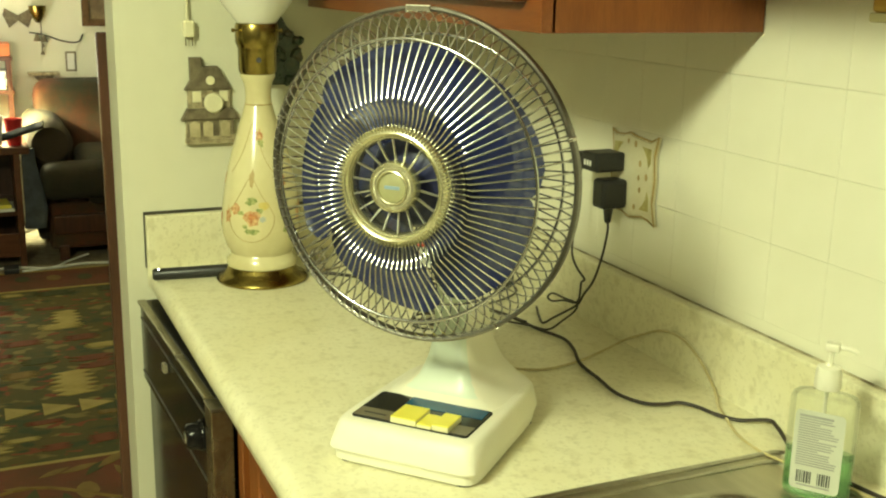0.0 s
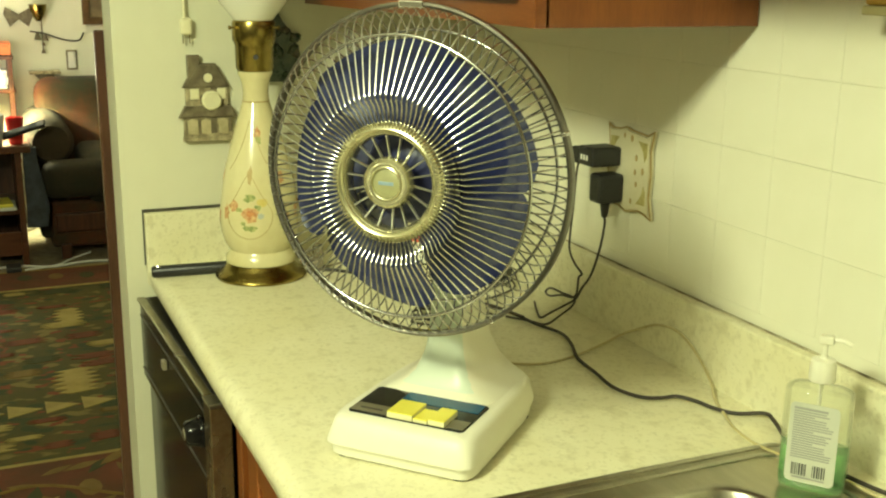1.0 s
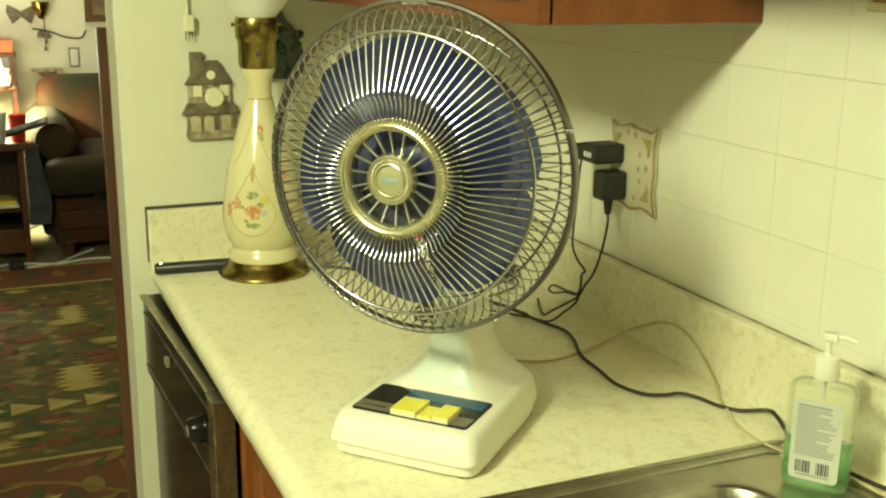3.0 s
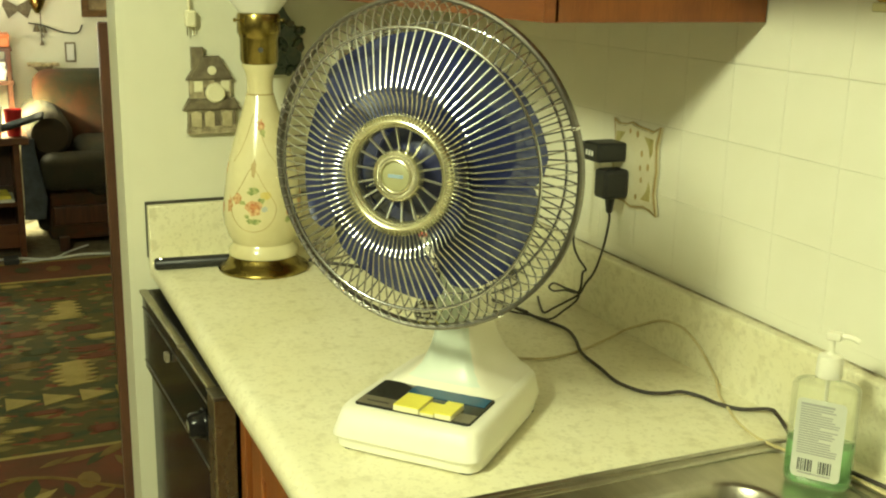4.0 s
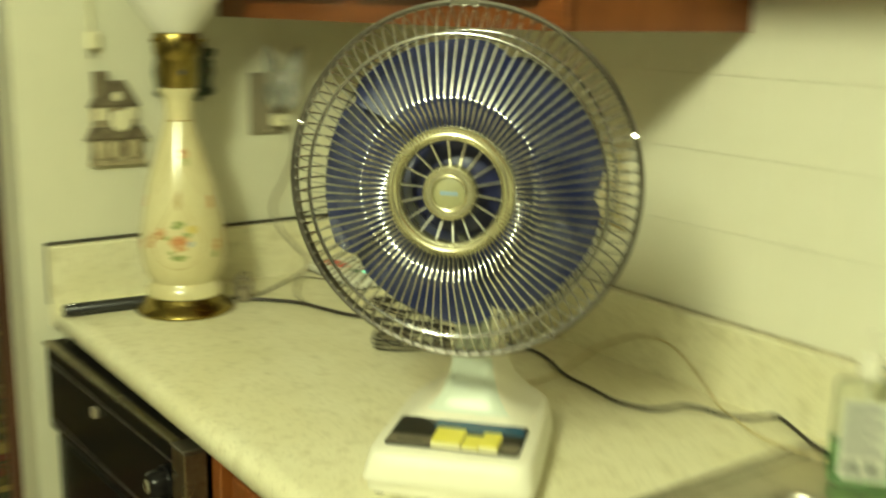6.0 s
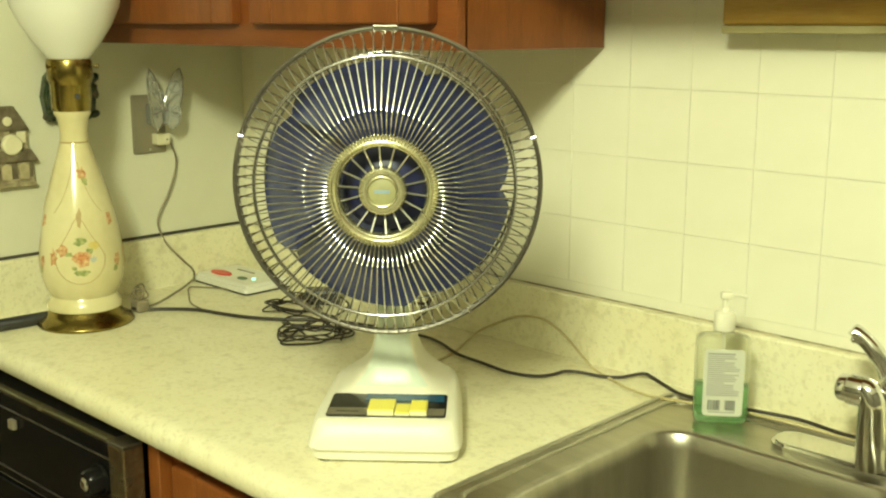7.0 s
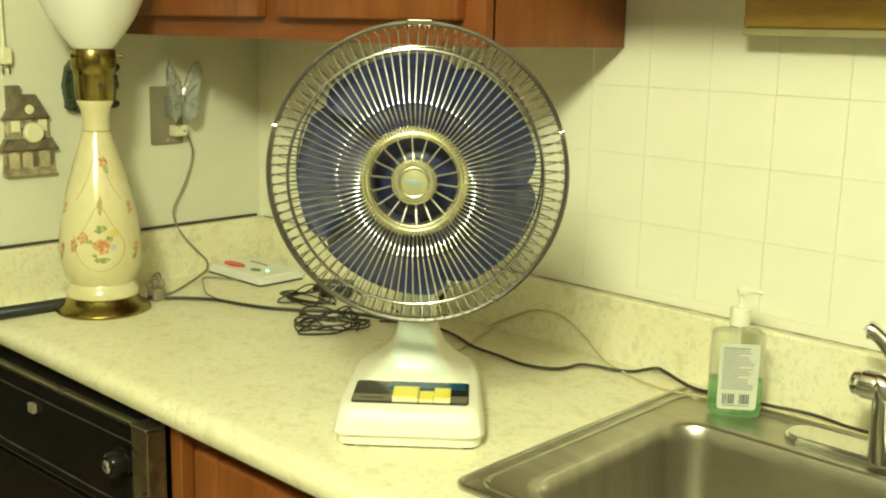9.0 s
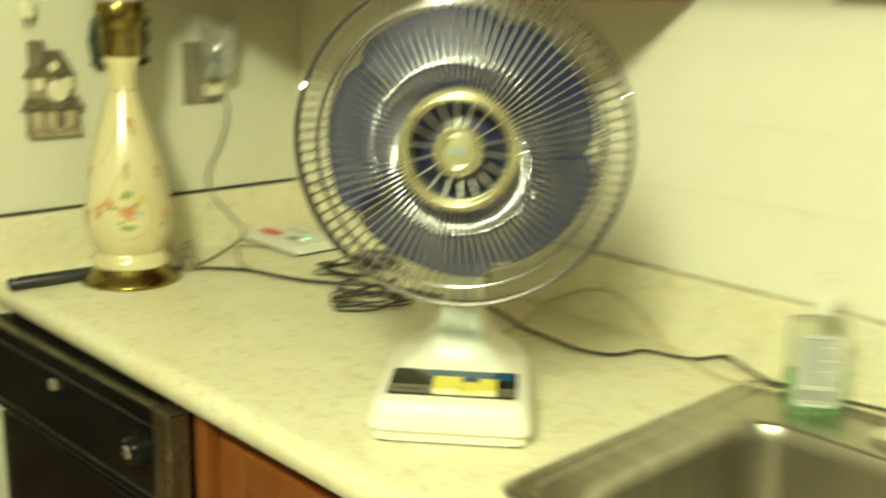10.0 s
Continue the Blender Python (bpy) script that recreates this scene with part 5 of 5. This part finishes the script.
side = thing("side_table", pose(-3.55, -1.02, 0), "reddish wooden side table with an open shelf", "table")
part("tabletop", box(-0.50, -0.36, 0.575, 0.02, 0.345, 0.61, 0.006), M_TABLE, side)
part("side_panel", box(-0.46, 0.27, 0.0, -0.01, 0.30, 0.575, 0.003), M_TABLE, side)
part("side_panel", box(-0.46, -0.32, 0.0, -0.01, -0.29, 0.575, 0.003), M_TABLE, side)
part("back_panel", box(-0.48, -0.32, 0.02, -0.46, 0.30, 0.575), M_DARKWOOD, side)
part("shelf", box(-0.46, -0.29, 0.265, -0.02, 0.27, 0.290, 0.003), M_TABLE, side)
part("drawer_front", box(-0.02, -0.29, 0.06, -0.005, 0.27, 0.18, 0.004), M_TABLE, side)
book = thing("magazine", pose(-3.62, -0.92, 0.2902), "yellow-covered magazines lying on the table shelf", "magazine")
part("lower_magazine", box(-0.12, -0.30, 0.0, 0.07, 0.16, 0.016, 0.003), M_LABEL, book, "pale magazine")
part("upper_magazine", moved(box(-0.10, -0.20, 0.0165, 0.08, 0.14, 0.034, 0.003), pose(0, 0, 0, 0, 0, 5)), M_KEY, book, "yellow magazine")
cup = thing("red_cup", pose(-3.62, -0.735, 0.61), "red plastic cup on the side table", "cup")
part("cup_body", lathe([(0, 0.0), (0.030, 0.0), (0.033, 0.01), (0.043, 0.13), (0.041, 0.13), (0.031, 0.012), (0, 0.012)], 32), M_REDCUP, cup, smooth=True)
mug = thing("white_cup", pose(-3.58, -0.84, 0.61), "large white foam cup on the side table", "cup")
part("cup_body", lathe([(0, 0.0), (0.042, 0.0), (0.045, 0.01), (0.060, 0.15), (0.058, 0.152), (0.043, 0.012), (0, 0.012)], 32), M_LABEL, mug, smooth=True)
for k, (x, y, z) in enumerate(((-3.56, -0.715, 0.668), (-3.50, -0.690, 0.684))):
    rem = thing("remote_control", pose(x, y, z, 22, 32, -8), "dark remote control leaning from the side table onto the chair arm", "remote", "remote controls")
    part("case", box(-0.03, -0.11, 0.0, 0.015, 0.10, 0.018, 0.005), M_BLACKP, rem)
    part("keypad", box(-0.024, -0.09, 0.0178, 0.009, 0.06, 0.020, 0.001), M_CLOTH, rem, "grey-blue keypad")
tl = thing("table_lamp", pose(-3.98, -0.94, 0.61), "lit living room lamp with a white pleated shade", "lamp")
part("lamp_foot", lathe([(0, 0.0), (0.07, 0.0), (0.072, 0.012), (0.03, 0.03), (0.045, 0.08), (0.055, 0.16), (0.03, 0.22), (0.012, 0.25), (0.012, 0.36), (0, 0.36)], 32), M_BRASS, tl, smooth=True)
part("shade", lathe([(0.185, 0.265), (0.115, 0.56), (0.112, 0.56), (0.182, 0.265)], 48, True), M_SHADE, tl, "white glowing shade", True)
cloth = thing("hanging_cloth", pose(-3.58, -0.640, 0), "grey-blue cloth hanging down beside the chair arm", "cloth")
part("cloth", moved(loft([(0.20, 0, 0.012, 0.05, 2.4), (0.30, 0.01, 0.016, 0.055, 2.4), (0.42, 0.0, 0.014, 0.045, 2.4), (0.52, -0.01, 0.012, 0.035, 2.4), (0.60, -0.01, 0.010, 0.03, 2.4)], 20), pose(0.03, -0.03, 0)), M_CLOTH, cloth, smooth=True)

sw = thing("light_switch", pose(LX, -0.364, 0.878), "grey wall switch plate with white rockers on the living room wall", "switch")
part("plate", on_b(rounded(0.030, 0.057, 0.004, 3, 0, 0.057), 0.0, 0.006, 0.002), M_GREYCORD, sw)
part("toggle", on_b(rounded(0.021, 0.046, 0.003, 3, 0, 0.057), 0.006, 0.012, 0.002), M_LABEL, sw, "white rocker")
shelf = thing("wall_shelf", pose(LX, -0.52, 0.82), "small carved bracket shelf on the living room wall", "shelf")
part("shelf_top", on_b(rounded(0.085, 0.008, 0.004, 3, 0, 0.052), 0.0, 0.10, 0.003), M_STONE, shelf)
part("bracket", on_b([(-0.06, 0.042), (-0.03, 0.01), (0.0, -0.005), (0.03, 0.01), (0.06, 0.042)], 0.0, 0.06, 0.004), M_TAUPE, shelf)
pic = thing("picture_frame", pose(LX, -0.24, 1.135), "brown wooden picture frame on the living room wall", "picture")
part("frame", joined(on_b([(-0.05, 0.0), (0.45, 0.0), (0.45, 0.04), (-0.05, 0.04)], 0.0, 0.025, 0.004), on_b([(-0.05, 0.04), (-0.01, 0.04), (-0.01, 0.50), (-0.05, 0.50)], 0.0, 0.025, 0.004), on_b([(0.41, 0.04), (0.45, 0.04), (0.45, 0.50), (0.41, 0.50)], 0.0, 0.025, 0.004), on_b([(-0.05, 0.50), (0.45, 0.50), (0.45, 0.54), (-0.05, 0.54)], 0.0, 0.025, 0.004)), M_FRAME, pic)
part("picture", on_b([(-0.01, 0.04), (0.41, 0.04), (0.41, 0.50), (-0.01, 0.50)], 0.002, 0.012), M_PICT, pic)
vine = thing("wall_ornament", pose(LX, -0.515, 0.985), "hanging brown ornaments on a string on the wall", "ornament")
part("string", tube([(0.004, 0.0, 0.0), (0.004, 0.002, 0.25)], 0.003, 6), M_TAUPE, vine)
for u, v, r in ((0.0, 0.004, 0.012), (-0.026, 0.088, 0.020), (0.014, 0.080, 0.018), (0.004, 0.045, 0.010)):
    part("ornament", moved(lathe([(0, r), (r * 0.4, r * 0.8), (r * 0.8, -r * 0.4), (r, -r), (0, -r)], 12), pose(0.024, u, v)), M_TAUPE, vine, "", True)
urn = thing("wall_ornament", pose(LX, -0.530, 1.175), "yellow-brown cup-shaped ornament hung high on the wall", "ornament")
part("cup", moved(lathe([(0, -0.020), (0.012, -0.018), (0.030, 0.010), (0.046, 0.050), (0.048, 0.075), (0, 0.075)], 20), pose(0.050, 0, 0)), M_BRASS, urn, "", True)
moth = thing("wall_ornament", pose(LX, -0.632, 1.165), "brown butterfly-shaped wall ornament", "ornament")
part("wings", on_b([(0, 0), (0.05, -0.04), (0.08, 0.03), (0.07, 0.07), (0.0, 0.03), (-0.07, 0.07), (-0.08, 0.03), (-0.05, -0.04)], 0.0, 0.012, 0.003), M_TAUPE, moth)
cable("wall_cable", [(LX + 0.01, -0.58, 1.10), (LX + 0.01, -0.50, 1.085), (LX + 0.01, -0.40, 1.05), (LX + 0.01, -0.32, 1.045), (LX + 0.01, -0.29, 1.09)], 0.004, M_CORD, "dark cable drooping along the living room wall")
rack = thing("open_rack", pose(-4.42, -0.93, 0), "dark open rack behind the side table", "rack")
for x in (-0.10, 0.10):
    for y in (-0.25, 0.22):
        part("upright", box(x - 0.012, y - 0.012, 0.0, x + 0.012, y + 0.012, 0.985, 0.002), M_DARKWOOD, rack)
for z in (0.40, 0.785, 0.965):
    part("rack_shelf", box(-0.12, -0.27, z, 0.12, 0.24, z + 0.022, 0.003), M_DARKWOOD, rack)
obox = thing("orange_box", pose(-4.42, -0.85, 0.9875), "flat orange cardboard box on top of the rack", "box")
part("box_body", box(-0.10, -0.16, 0.0, 0.10, 0.150, 0.052, 0.003), M_ORANGE, obox)
part("lid", box(-0.103, -0.163, 0.0525, 0.103, 0.153, 0.066, 0.003), M_ORANGE, obox)
papers = thing("paper_stack", pose(-4.42, -0.86, 0.8075), "stack of white papers on the rack shelf", "papers")
for k in range(5):
    part("sheet_pile", moved(box(-0.09, -0.15, 0.020 * k, 0.09, 0.130, 0.020 * k + 0.0195, 0.002, 1), pose(0, 0.004 * (k % 3), 0)), M_LABEL, papers)
jar = thing("storage_jar", pose(-3.74, -0.965, 0.61), "pale translucent plastic jar on the side table", "jar")
part("jar_body", lathe([(0, 0.0), (0.050, 0.0), (0.056, 0.008), (0.056, 0.120), (0.044, 0.138), (0.044, 0.150), (0, 0.150)], 28), M_DEVICE, jar, smooth=True)
part("lid", lathe([(0, 0.1505), (0.047, 0.1505), (0.048, 0.168), (0.044, 0.172), (0, 0.172)], 28), M_DGREEN, jar, "dark green lid", True)
flask = thing("bottle", pose(-3.68, -1.085, 0.61), "dark brown glass bottle on the side table", "bottle")
part("bottle_body", lathe([(0, 0.0), (0.030, 0.0), (0.032, 0.006), (0.032, 0.100), (0.024, 0.124), (0.012, 0.140), (0.012, 0.170), (0, 0.170)], 24), M_DARKWOOD, flask, smooth=True)
part("cap", lathe([(0, 0.1705), (0.014, 0.1705), (0.014, 0.190), (0, 0.191)], 20), M_LABEL, flask, "white cap", True)
cable("floor_cable", [(-3.55, -1.3, 0.008), (-3.50, -1.0, 0.008), (-3.55, -0.80, 0.008), (-3.48, -0.62, 0.008), (-3.52, -0.45, 0.008), (-3.46, -0.2, 0.008)], 0.006, M_LABEL, "white cable on the beige carpet")
cable("floor_cable", [(-3.46, -0.75, 0.008), (-3.5, -0.6, 0.008), (-3.60, -0.52, 0.008), (-3.66, -0.42, 0.02)], 0.005, M_LABEL, "white cable on the beige carpet")
brick = thing("power_brick", pose(-3.46, -0.80, 0), "black power brick on the carpet", "adapter")
part("brick", box(-0.05, -0.035, 0.0, 0.05, 0.035, 0.035, 0.006), M_BLACKP, brick)

shell("trim_doorway", box(-0.142, -0.695, 0.0, -0.1215, -0.640, 1.342, 0.003), M_DARKWOOD, "dark brown wooden trim board at the wall's end", "trim")

# ---- kitchen ceiling lamp ----
fix = thing("ceiling_light", pose(1.92, -1.93, CEIL), "white ceiling light with a bare bulb", "ceiling light")
part("canopy", lathe([(0, -0.03), (0.05, -0.03), (0.065, -0.012), (0.07, 0.0), (0, 0.0)], 32), M_LABEL, fix, smooth=True)

# ---- wall tiles ----
TS = 0.1035
tile_mesh = None
for i in range(-9, 25):
    for j in range(0, 12):
        x0, z0 = 0.975 + TS * i, 1.0290 + TS * j
        if x0 < -0.01 or x0 > KX - TS or z0 + TS > CEIL:
            continue
        if tile_mesh is None:
            first = part("tile", box(0.00022, 0.0042, 0.00022, TS - 0.00022, 0.0068, TS - 0.00022, 0.0003, 1), M_TILE, wall_a)
            tile_mesh = first.data
            first.location = (x0, -0.0018, z0)
            continue
        if len(wall_a.children) >= 290:
            continue
        t = new("tile", tile_mesh)
        t.parent = wall_a
        t.location = (x0, -0.0018, z0)
part("tile_strip", box(0.0, 0.0032, ZS - 0.2, KX, 0.0050, 1.0288), M_TILE, wall_a)
